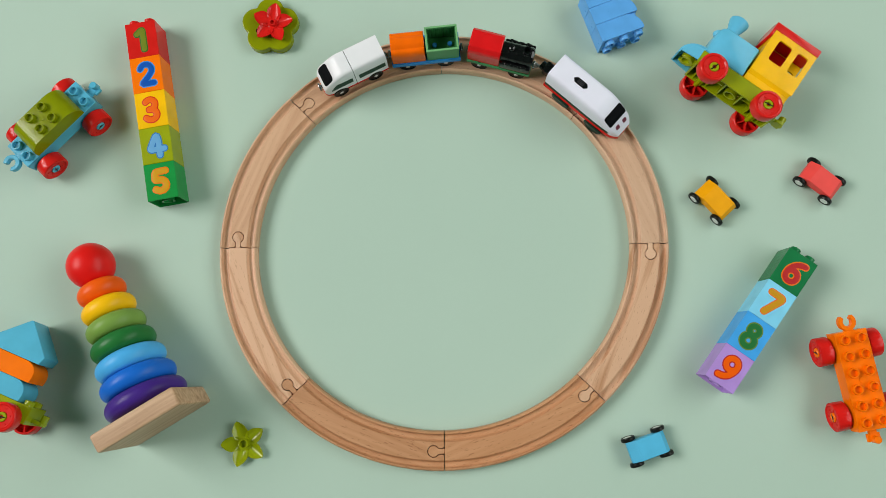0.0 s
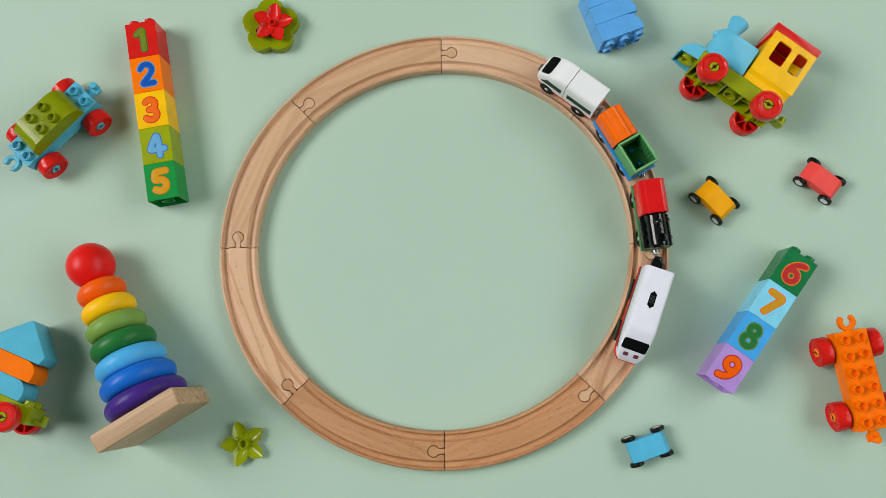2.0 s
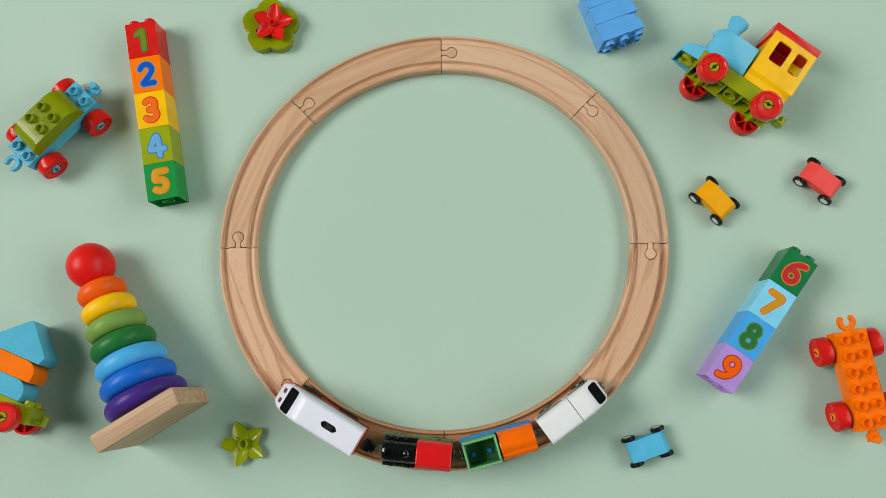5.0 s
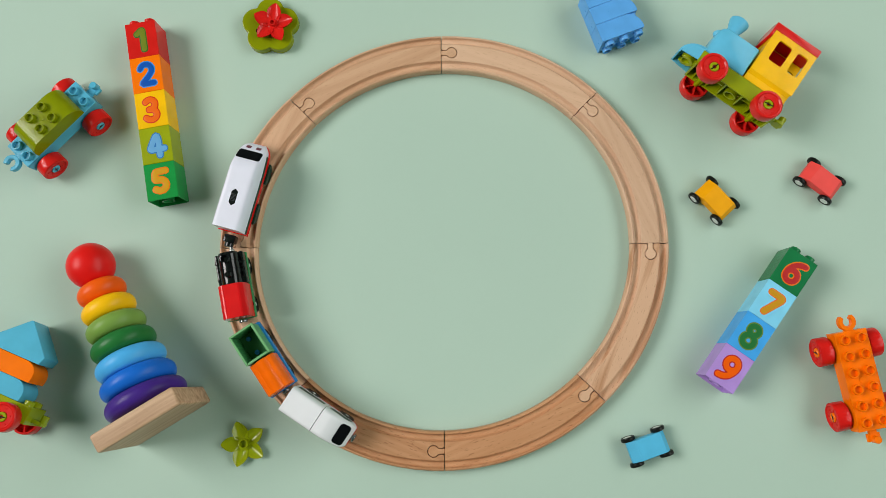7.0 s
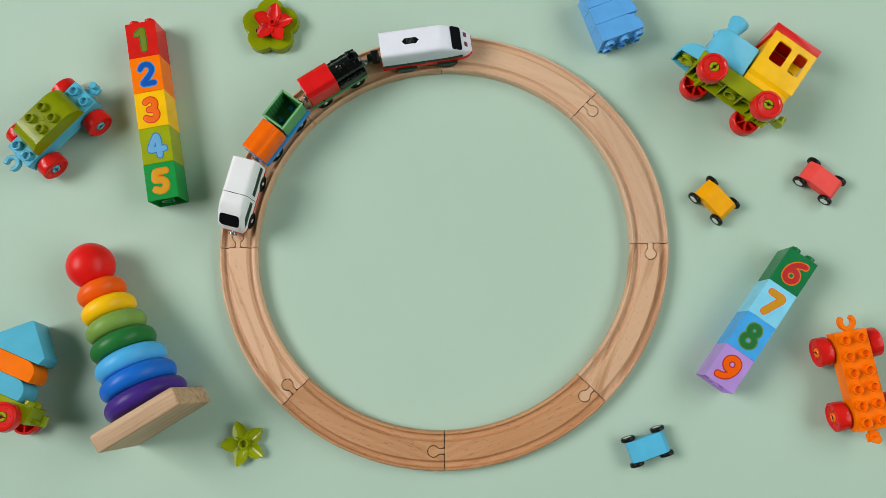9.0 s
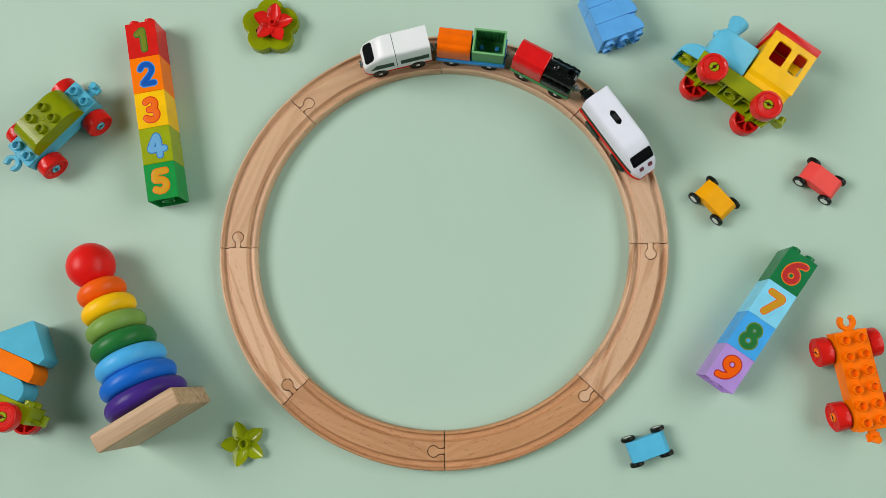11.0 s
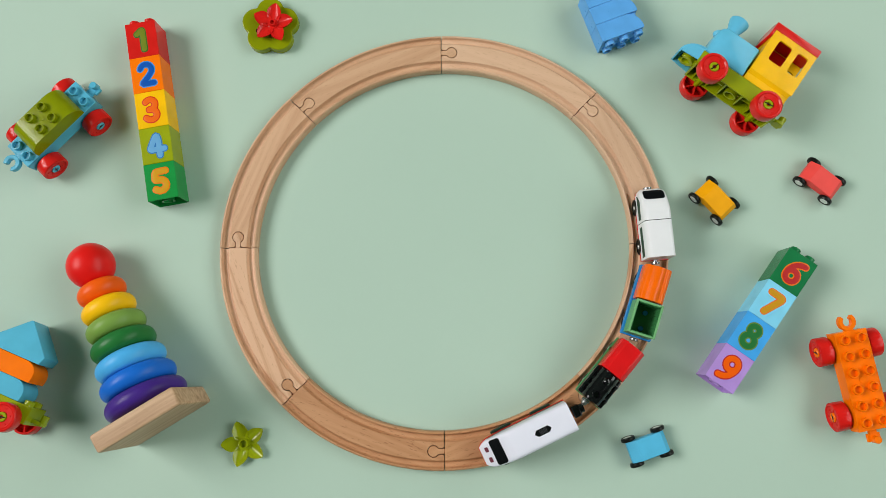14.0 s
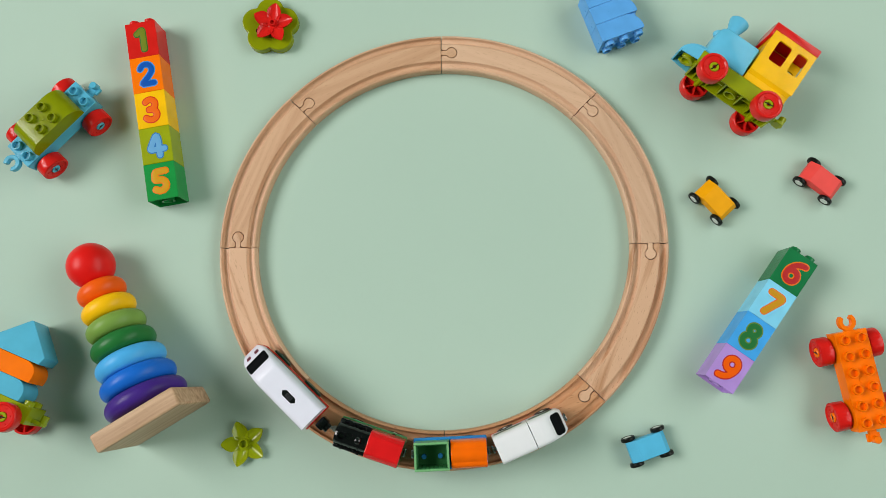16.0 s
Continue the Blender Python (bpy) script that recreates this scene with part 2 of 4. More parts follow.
def build_track():
    # profile across the piece: offset and height, with two wheel grooves and rounded shoulders
    rise = [(19.4, 0.6), (19.4, 8.8), (19.2, 10.0), (18.7, 11.0), (18.0, 11.7), (17.2, 12.0), (16.7, 11.8), (16.2, 11.0), (15.8, 9.4), (15.1, 8.5), (14.0, 8.1),
            (12.4, 8.0), (11.2, 8.3), (10.3, 9.2), (9.6, 10.7), (9.1, 11.7), (8.4, 12.0)]
    sec = [(-HALF + 0.6, 0), (HALF - 0.6, 0)] + rise + [(-o, z) for o, z in rise[::-1]]

    def keyhole(grow):
        # neck and head of the joining peg, pointing along +x from the joint at 0
        w, r, c = 2.5 + grow, 5.4 + grow, 10.9
        a0 = math.asin(w / r)
        pts = [(-4, -w - 0.9 * grow), (0.9, -w - 0.9 * grow), (1.9, -w)]
        for i in range(25):
            a = -math.pi + a0 + (2 * math.pi - 2 * a0) * i / 24
            pts.append((c + r * math.cos(a), r * math.sin(a)))
        pts += [(1.9, w), (0.9, w + 0.9 * grow), (-4, w + 0.9 * grow)]
        return pts

    for k in range(8):
        a1, a2 = JOINTS[k], JOINTS[k] - 45
        am = (a1 + a2) / 2
        mx, my = loop_point(am)
        turn = math.atan2(-math.cos(radians(am)) * SQ, math.sin(radians(am)))
        frame_m = Matrix.Translation((mx, my, 0)) @ Matrix.Rotation(turn, 4, "Z")
        inv = frame_m.inverted()
        bm = bmesh.new()
        rings = []
        steps, cut = 28, 0.11
        for i in range(steps + 1):
            a = a1 - cut + (a2 - a1 + 2 * cut) * i / steps
            rings.append([bm.verts.new(inv @ Vector((*loop_point(a, o), z))) for o, z in sec])
        for p, q in zip(rings, rings[1:]):
            for j in range(len(sec)):
                bm.faces.new((p[j], p[(j + 1) % len(sec)], q[(j + 1) % len(sec)], q[j]))
        bm.faces.new(rings[0]), bm.faces.new(rings[-1][::-1])
        bmesh.ops.recalc_face_normals(bm, faces=bm.faces)

        def joint_frame(a):
            x, y = loop_point(a)
            h = math.atan2(-math.cos(radians(a)) * SQ, math.sin(radians(a)))
            return inv @ Matrix.Translation((x, y, 0)) @ Matrix.Rotation(h, 4, "Z")

        cutter = moved(prism(keyhole(0.75), -3, 16), joint_frame(a1))
        peg = moved(prism([(x if x > 0 else -0.2, y) for x, y in keyhole(0)], 0.5, 11.93, 0.35, 1), joint_frame(a2))
        tone = WARM_BEECH if k in (3, 4) else FIGURED_BEECH if k in (2, 5) else PALE_BEECH if k in (0, 1) else BEECH
        body, tool = part("track_piece", bm, tone, None), part("tool", cutter, tone, None)
        mod = body.modifiers.new("socket", "BOOLEAN")
        mod.operation, mod.object, mod.solver = "DIFFERENCE", tool, "EXACT"
        bpy.context.view_layer.update()
        me = bpy.data.meshes.new_from_object(body.evaluated_get(bpy.context.evaluated_depsgraph_get()))
        body.modifiers.clear()
        body.data = me
        me.shade_smooth()
        me.set_sharp_from_angle(angle=radians(20))
        bpy.data.objects.remove(tool)
        body.matrix_basis = Matrix.Translation((mx / 1000, my / 1000, 0)) @ Matrix.Rotation(turn, 4, "Z")
        tagged(body, "curved beech wood toy train track piece with two grooves", "track", "pieces of the track loop")
        part("joining_peg", peg, tone, body)


# ---- the train ----
RAIL = 0.0081      # height of the groove's bottom
CAR_R = 0.2104     # radius on which the cars' middles run


def wheelset(parent, x, gauge=12.2, r=8.6, mat=None, hub=True):
    """Two wheels on an axle; the axle turns."""
    ws = part("wheelset", moved(disc(1.3, -12, 12, 0.2, 12), at(0, 0, 0, 90)), METAL, parent, "wheel pair on a metal axle", pose(x / 1000, 0, r / 1000))
    prof = [(0, -2.2), (r - 0.5, -2.2), (r, -1.7), (r, 1.7), (r - 0.5, 2.2), (r - 1.6, 2.3), (r - 2.2, 1.9), (2.2, 1.9), (0, 1.9)]
    for s in (1, -1):
        w = part("wheel", moved(lathe(prof, 28), at(0, s * gauge, 0, -90 * s)), mat or RUBBER, ws)
        if hub:
            part("hub", moved(lathe([(0, 1.7), (2.2, 1.8), (2.0, 2.2), (1.3, 2.5), (0, 2.6)], 18), at(0, s * gauge, 0, -90 * s)), HUB, w, "small domed silver hub")
    return ws


def magnet(parent, x, z, s, link=True):
    """A coupling magnet at a car's end; s is the way that it points."""
    part("coupling", moved(join(disc(4.3, 0, 2.4, 0.5, 24), moved(disc(2.2, -6, 0, 0.2, 14), at(0, 0, 0))), at(x, 0, z, 0, 90 * s)), STEEL, parent, "round dark steel coupling magnet")


def shell(profile, p=4.0, nx=60, na=40):
    """A rounded body along x. profile(x) gives half width, bottom and top; x runs over profile's own range."""
    x0, x1, fn = profile
    bm = bmesh.new()
    rings = []
    for i in range(nx + 1):
        s = i / nx
        x = x0 + (x1 - x0) * (0.5 - 0.5 * math.cos(math.pi * s))
        w, zb, zt = fn(x)
        row = []
        for j in range(na + 1):
            a = math.pi * j / na
            c, q = math.cos(a), math.sin(a)
            row.append(bm.verts.new((x, w * math.copysign(abs(c) ** (2 / p), c), zb + (zt - zb) * abs(q) ** (2 / p))))
        rings.append(row)
    for a, b in zip(rings, rings[1:]):
        for j in range(na):
            bm.faces.new((a[j], a[j + 1], b[j + 1], b[j]))
        bm.faces.new((a[na], a[0], b[0], b[na]))
    bm.faces.new(rings[0][::-1]), bm.faces.new(rings[-1])
    bmesh.ops.recalc_face_normals(bm, faces=bm.faces)
    return bm


def skin(fn, p, inside, x0, x1, y0, y1, lift=0.25, nx=30, ny=24):
    """A thin print on a shell's upper side, where inside(x, y) holds in a rounded outline given by row limits."""
    bm = bmesh.new()
    rows = []
    for i in range(nx + 1):
        x = x0 + (x1 - x0) * i / nx
        lo, hi = inside(x)
        row = []
        for j in range(ny + 1):
            y = lo + (hi - lo) * j / ny
            w, zb, zt = fn(x)
            f = min(0.999, abs(y) / w)
            row.append(bm.verts.new((x, y, zb + (zt - zb) * (1 - f ** p) ** (1 / p) + lift)))
        rows.append(row)
    for a, b in zip(rows, rows[1:]):
        for j in range(ny):
            bm.faces.new((a[j], a[j + 1], b[j + 1], b[j]))
    ext = bmesh.ops.extrude_face_region(bm, geom=bm.faces[:])
    bmesh.ops.translate(bm, verts=[v for v in ext["geom"] if isinstance(v, bmesh.types.BMVert)], vec=(0, 0, -lift - 0.4))
    bmesh.ops.recalc_face_normals(bm, faces=bm.faces)
    return bm


def rounded_rows(x0, x1, y0, y1, r):
    def rows(x):
        d = min(x - x0, x1 - x)
        k = 0 if d >= r else r - math.sqrt(max(0, r * r - (r - d) ** 2))
        return y0 + k, y1 - k
    return rows


def build_engine():
    car = empty("toy_express_engine", "white streamlined toy train engine with red base and black windscreen", "toy train", pose(0, 0, RAIL), "cars of the toy train")
    L0, L1 = -45.0, 48.5

    def body(x):
        k = max(0.0, (x - 16) / (L1 - 16))
        n = max(0.0, (x - 38) / (L1 - 38))
        w = 14.7 - 2.0 * k ** 1.8 - 4.0 * n ** 2.2
        top = 44.7 - 21.5 * k ** 1.35 - 5 * n ** 3
        return w, 15.5, max(top, 18.5)

    part("body", shell((L0, L1, body), 8.0), COOL_WHITE, car, "glossy white plastic shell", None, 60)

    def band(grow, z0, z1):
        def fn(x):
            w, _, _ = body(x)
            return w + grow, z0, z1
        return fn
    part("stripe", shell((L0 + 0.2, 38.0, band(0.15, 17.0, 23.5)), 14.0, 40, 24), STRIPE_GREEN, car, "dark green stripe", None, 60)
    part("base", shell((L0 - 1.0, L1 + 0.4, band(0.5, 11.0, 17.5)), 10.0, 50, 24), RED, car, "red plastic base", None, 60)
    part("windscreen", skin(body, 8.0, rounded_rows(27.5, 37.8, -12.4, 12.4, 2.0), 27.5, 37.8, 0, 0), GLASS_BLACK, car, "black printed windscreen", None, 60)
    for y in (-7.8, 2.5):
        part("headlamp", skin(body, 8.0, rounded_rows(40.6, 44.0, y, y + 5.0, 0.8), 40.6, 44.0, 0, 0, 0.3, 8, 8), MAROON, car, "small maroon printed headlamp", None, 60)
    # recessed switch on the roof: dark hexagon with a ribbed slider
    hexa = [(-22.5, 0), (-19.5, -3.2), (-8, -3.2), (-5, 0), (-8, 3.2), (-19.5, 3.2)]
    sw = part("switch", prism(hexa, 44.4, 44.95, 0.2, 1), BLACK, car, "black ribbed slide switch")
    for i in range(6):
        part("rib", block(-17.5 + 1.3 * i, -16.9 + 1.3 * i, -2.3, 2.3, 44.8, 45.3, 0.12, 1), RIB, sw)
    for x in (-21.5, 21.5):
        wheelset(car, x, gauge=12.4, mat=GREEN_WHEEL, hub=False)
        for q in (1, -1):
            arch = [(x + 11 * math.cos(radians(a)), 13 - 11 * math.sin(radians(a))) for a in range(0, 181, 15)]
            part("bogie_cover", side_prism(arch, q * 16.4 - 1.2, q * 16.4 + 1.2, 0.6, 2), GREEN_WHEEL, car, "dark green half-round bogie cover")
    part("coupling_block", join(block(-57, -48.5, -6.0, 6.0, 9, 20, 1.6, 3), moved(disc(4.6, -9, -4, 0.6, 20), at(-52, 0, 14, 0, 90))), BLACK, car, "black plastic coupling block")
    return car


def build_steam():
    car = empty("toy_steam_engine", "toy steam engine with red cab, black boiler and green base", "toy train", pose(0, 0, RAIL), "cars of the toy train")
    part("base", join(block(-33.5, 33.5, -14.9, 14.9, 12.5, 17, 1.0, 2), block(-33, 33, -9.5, 9.5, 5, 13.5)), LOCO_GREEN, car, "green painted base")
    # cab: flat roof with sloping shoulders, at the rear
    prof = [(-13.3, 16), (13.3, 16), (13.3, 36), (12.2, 39.4), (8.9, 43.2), (7.3, 43.8), (-7.3, 43.8), (-8.9, 43.2), (-12.2, 39.4), (-13.3, 36)]
    cab = prism(prof, -33, 0.5, 0.7, 2)
    part("cab", moved(cab, Matrix(((0, 0, 1, 0), (1, 0, 0, 0), (0, 1, 0, 0), (0, 0, 0, 1)))), RED_PAINT, car, "glossy red cab", None, 12)
    boiler = lathe([(0, 0.8), (10.2, 0.8), (10.4, 2), (10.4, 7.6), (11.0, 7.8), (11.0, 9.2), (10.4, 9.4), (10.4, 16), (11.0, 16.2), (11.0, 17.6), (10.4, 17.8), (10.4, 24), (11.0, 24.2), (11.0, 25.6), (10.4, 25.8), (10.4, 31), (9.6, 33), (6, 34), (0, 34)], 36)
    part("boiler", join(moved(boiler, at(0, 0, 29.5, 0, 90)), block(1, 33, -14.2, -7.5, 16, 29, 1.4, 3), block(1, 33, 7.5, 14.2, 16, 29, 1.4, 3), block(6, 9, -14.6, 14.6, 22, 30, 0.6), block(23, 26, -14.6, 14.6, 22, 30, 0.6), block(1, 31, -9, 9, 15, 28)), BLACK, car, "glossy black boiler with side tanks")
    for s in (1, -1):
        for x in (6, 14, 22):
            part("pipe", moved(disc(1.6, -2.6, 2.6, 0.4, 12), at(x + 4, s * 12.4, 29.2, 0, 90)), BLACK, car)
    part("chimney", moved(lathe([(4.2, 0), (3.4, 2), (3.4, 5.5), (4.3, 6.5), (4.3, 8), (3.4, 8.2), (2.6, 7), (2.4, 3), (0, 3)], 24), at(26, 0, 38.5)), BLACK, car, "black chimney")
    part("dome", moved(lathe([(3.6, 0), (3.4, 2.6), (2.6, 4.2), (1.2, 4.9), (0, 5)], 20), at(10, 0, 38.8)), BLACK, car, "black steam dome")
    for x in (-20, 20):
        wheelset(car, x)
    magnet(car, 34, 13, 1)
    part("coupling_stem", moved(lathe([(0, 0), (3.2, 0), (3.0, 2.5), (1.8, 4.0), (1.8, 6.5), (0, 6.5)], 20), at(36.0, 0, 13, 0, 90)), METAL, car, "bright metal coupling stem")
    magnet(car, -34, 13, -1)
    return car


def build_wagon():
    car = empty("toy_goods_wagon", "blue toy goods wagon with orange barrel load and open green bin", "toy train", pose(0, 0, RAIL), "cars of the toy train")
    part("base", join(block(-35.8, 35.8, -15.4, 15.4, 12.5, 18, 1.0, 2), block(-34, 34, -9.5, 9.5, 5, 13.5)), BLUE, car, "blue plastic base")
    # open bin, front half
    h0, h1 = 16.0, 42.0
    walls = []
    x0, x1, w, t = 1.2, 34.0, 13.0, 1.9
    for a in (block(x0, x1, -w, -w + t, h0, h1, 0.5), block(x0, x1, w - t, w, h0, h1, 0.5), block(x0, x0 + t, -w + t - 0.1, w - t + 0.1, h0, h1, 0.5), block(x1 - t, x1, -w + t - 0.1, w - t + 0.1, h0, h1, 0.5), block(x0 + 1, x1 - 1, -w + 1, w - 1, h0 + 0.1, h0 + 2.2)):
        walls.append(a)
    b = part("bin", join(*walls), BIN_GREEN, car, "open green plastic bin")
    part("rim", join(block(x0 - 0.3, x1 + 0.3, -w - 0.4, -w + 1.8, h1 - 1.4, h1 + 0.4, 0.5), block(x0 - 0.3, x1 + 0.3, w - 1.8, w + 0.4, h1 - 1.4, h1 + 0.4, 0.5), block(x0 - 0.3, x0 + 1.8, -w + 1.9, w - 1.9, h1 - 1.4, h1 + 0.38, 0.5), block(x1 - 1.8, x1 + 0.3, -w + 1.9, w - 1.9, h1 - 1.4, h1 + 0.38, 0.5)), RIM_GREEN, b, "lighter green rim")
    # floor and ribs carry the bin's inner shade in their darker green
    part("bin_floor", block(x0 + t + 0.1, x1 - t - 0.1, -w + t + 0.1, w - t - 0.1, h0 + 2.1, h0 + 2.6), SHADED_GREEN, b)
    # scalloped lining: soft ribs standing out of the inner walls
    def rib(x, y, rx, ry):
        h = h1 - h0 - 3.4
        return moved(lathe([(1, 0), (1, h), (0.8, h + 0.6), (0, h + 0.6)], 20), at(x, y, h0 + 2) @ Matrix.Diagonal((rx, ry, 1, 1)))
    for q in (1, -1):
        part("fluted_lining", join(*[rib(x0 + 4.2 + i * 4.1, q * (w - t), 2.1, 0.8) for i in range(7)]), SHADED_GREEN, b, "fluted lining, green darkened for the shade inside the bin")
    for xe in (x0 + t, x1 - t):
        part("fluted_lining", join(*[rib(xe, -8.4 + i * 4.2, 0.8, 2.1) for i in range(5)]), SHADED_GREEN, b, "fluted lining, green darkened for the shade inside the bin")
    for x in (10, 26):
        part("peg", moved(disc(2.5, 0, 3.5, 0.6, 20), at(x, 2.0, h0 + 2)), BLUE, car, "blue fixing peg")
    # load: three-lobed orange roll, rear half
    prof = [(-13.2, 16), (13.2, 16), (13.4, 29)]
    for i in range(1, 48):
        a = math.pi * i / 48
        lobe = 1 + 0.15 * abs(math.sin(3 * a)) - 0.11
        prof.append((13.4 * math.cos(a), 29 + 13.2 * math.sin(a) ** 0.7 * lobe))
    prof.append((-13.4, 29))
    load = prism(prof, -35, -0.6, 0.6, 2)
    part("load", moved(load, Matrix(((0, 0, 1, 0), (1, 0, 0, 0), (0, 1, 0, 0), (0, 0, 0, 1)))), ORANGE_PAINT, car, "glossy orange barrel load")
    for x in (-20, 20):
        wheelset(car, x)
    magnet(car, 36.5, 13, 1)
    magnet(car, -36.5, 13, -1)
    return car


def build_tail():
    """The last car runs backwards: its cab looks to the rear."""
    car = empty("toy_express_end_car", "white toy train end car with black windscreen and green side windows", "toy train", pose(0, 0, RAIL), "cars of the toy train")

    def body(x):
        # cab end at negative x
        k = max(0.0, (-x - 10) / 25.5)
        n = max(0.0, (-x - 29) / 6.5)
        return 13.8 - 1.2 * k ** 2 - 2.6 * n ** 2, 13.5, 46.0 - 16.5 * k ** 1.5 - 5 * n ** 2.5
    part("front_body", shell((-35.5, -1.2, body), 8.0, 40), WHITE, car, "white plastic cab section", None, 60)
    part("rear_body", shell((-0.6, 35.2, lambda x: (13.8, 13.5, 46.0)), 8.0, 24), WHITE, car, "white plastic passenger section", None, 60)
    part("joint", shell((-1.3, -0.5, lambda x: (13.3, 13.8, 45.5)), 8.0, 4), BLACK, car, "thin dark joint", None, 60)
    part("base", shell((-35.9, 35.6, lambda x: (body(x)[0] + 0.1, 10.5, 13.8)), 12.0, 40, 24), RED, car, "red plastic base", None, 60)
    part("windscreen", skin(body, 8.0, rounded_rows(-32.8, -22.4, -10.4, 10.4, 3.2), -32.8, -22.4, 0, 0), GLASS_BLACK, car, "black printed windscreen", None, 60)
    for s in (1, -1):
        for x0, x1 in ((3, 33), (-27, -4)):
            y = 13.65
            poly = [(x0, 22), (x1, 22), (x1, 31.5), (x0, 31.5)] if x0 > 0 else [(x0 - 2, 22), (x1, 22), (x1, 31.5), (x0 + 5, 31.5)]
            part("side_window", side_prism(poly, min(s * 13.0, s * (y + 0.3)), max(s * 13.0, s * (y + 0.3)), 0.2, 1), STRIPE_GREEN, car, "dark green printed side window")
    for x in (-20, 20):
        wheelset(car, x)
    magnet(car, 37.2, 13, 1)
    magnet(car, -36.8, 13, -1)
    return car


# ---- building-brick toys ----
# number strokes on a face 31.8 wide and 38.4 high, middle at 0,0
def arc(cx, cy, rx, ry, a0, a1, n=14):
    return [(cx + rx * math.cos(radians(a0 + (a1 - a0) * i / n)), cy + ry * math.sin(radians(a0 + (a1 - a0) * i / n))) for i in range(n + 1)]


STROKES = {
    "1": [[(-4.5, 6.5), (-1.5, 8.5), (1.5, 11.5), (1.5, 6), (1.5, 0), (1.5, -10.5)]],
    "2": [arc(0, 5, 6.2, 6.2, 165, -35) + [(1, -3.5), (-6, -10), (0, -10), (6.8, -10)]],
    "3": [arc(-0.5, 5.6, 5.4, 5.4, 145, -80) + [(-2, 0.2)], [(-2, 0.2)] + arc(-0.5, -5.4, 6.2, 5.8, 80, -150)],
    "4": [[(3, -11), (3, -3), (3, 5), (1.5, 11), (-2, 5), (-7, -4.5), (0, -4.5), (8.2, -4.5)]],
    "5": [[(6, 10.5), (0, 10.5), (-5, 10.2), (-5.4, 5), (-5.6, 1.2)] + arc(-0.8, -4, 6.6, 6.2, 125, -140)],
    "6": [[(7.5, 10.5), (3.5, 10), (-1.5, 7), (-5.5, 1)] + arc(0, -4.4, 6.2, 6.2, 150, 520, 24)],
    "7": [[(-6.5, 10), (0, 10), (6.6, 9.6), (4, 4), (0.5, -3), (-3.2, -10.5)]],
    "8": [arc(0, 6.2, 5.0, 4.9, -90, 270, 22), arc(0, -5.2, 6.2, 6.0, 90, 450, 24)],
    "9": [[(-7, -10.5), (-2.5, -10), (2.5, -6.5), (5.6, 0)] + arc(0, 4.6, 6.2, 6.2, -30, 340, 24)],
}


def dense(pts, step=1.2):
    out = [pts[0]]
    for p, q in zip(pts, pts[1:]):
        d = math.dist(p, q)
        k = max(1, int(d / step))
        out += [(p[0] + (q[0] - p[0]) * i / k, p[1] + (q[1] - p[1]) * i / k) for i in range(1, k + 1)]
    # ease the corners
    for _ in range(3):
        out = [out[0]] + [((a[0] + 2 * b[0] + c[0]) / 4, (a[1] + 2 * b[1] + c[1]) / 4) for a, b, c in zip(out, out[1:], out[2:])] + [out[-1]]
    return out


def stroke_mesh(digit, r, z):
    """Flat rounded strokes; both ends are round."""
    made = []
    for k, pts in enumerate(STROKES[digit]):
        p = dense(pts)
        (ax, ay), (bx, by) = p[0], p[1]
        d = math.dist(p[0], p[1])
        (ex, ey), (fx, fy) = p[-1], p[-2]
        g = math.dist(p[-1], p[-2])
        caps = [(0.95, 0.31), (0.8, 0.6), (0.5, 0.87)]
        start = [(ax + (ax - bx) / d * r * s, ay + (ay - by) / d * r * s) for s, _ in caps]
        end = [(ex + (ex - fx) / g * r * s, ey + (ey - fy) / g * r * s) for s, _ in reversed(caps)]
        rad = [r * q for _, q in caps] + [r] * len(p) + [r * q for _, q in reversed(caps)]
        t = tube([(x, y, 0) for x, y in start + p + end], rad, 12, 0.03)
        made.append(moved(t, at(0, 0, z + 0.02 * k)))
    return join(*made)


NUMBER_STYLE = {}


def paints():
    def q(name, c):
        return plastic(name, tuple(0.86 * v for v in lin(*c)), 0.3, 0.03)
    a = {
        "1": (RED, q("olive_print", (122, 138, 32)), q("green_outline", (40, 110, 40))),
        "2": (ORANGE, q("deep_blue_print", (0, 88, 190)), q("blue_outline", (70, 150, 220))),
        "3": (YELLOW, q("orange_print", (255, 110, 10)), q("red_outline", (225, 50, 20))),
        "4": (LIME, q("pale_blue_print", (110, 175, 225)), q("mid_blue_outline", (40, 120, 190))),
        "5": (GREEN, q("amber_print", (222, 160, 20)), q("orange_outline", (240, 125, 10))),
        "6": (DKGREEN, q("brick_red_print", (196, 48, 48)), q("orange_rim", (240, 120, 30))),
        "7": (LIGHT_SKY, q("ochre_print", (215, 155, 30)), q("orange_edge", (235, 120, 50))),
        "8": (CLEARBLUE, q("leaf_green_print", (40, 120, 60)), q("olive_edge", (110, 140, 60))),
        "9": (PURPLE, q("bright_orange_print", (255, 100, 0)), q("crimson_outline", (190, 40, 40))),
    }
    NUMBER_STYLE.update(a)


COLOUR_WORD = dict(zip("123456789", ("red", "orange", "yellow", "lime green", "green", "dark green", "light blue", "blue", "lilac")))


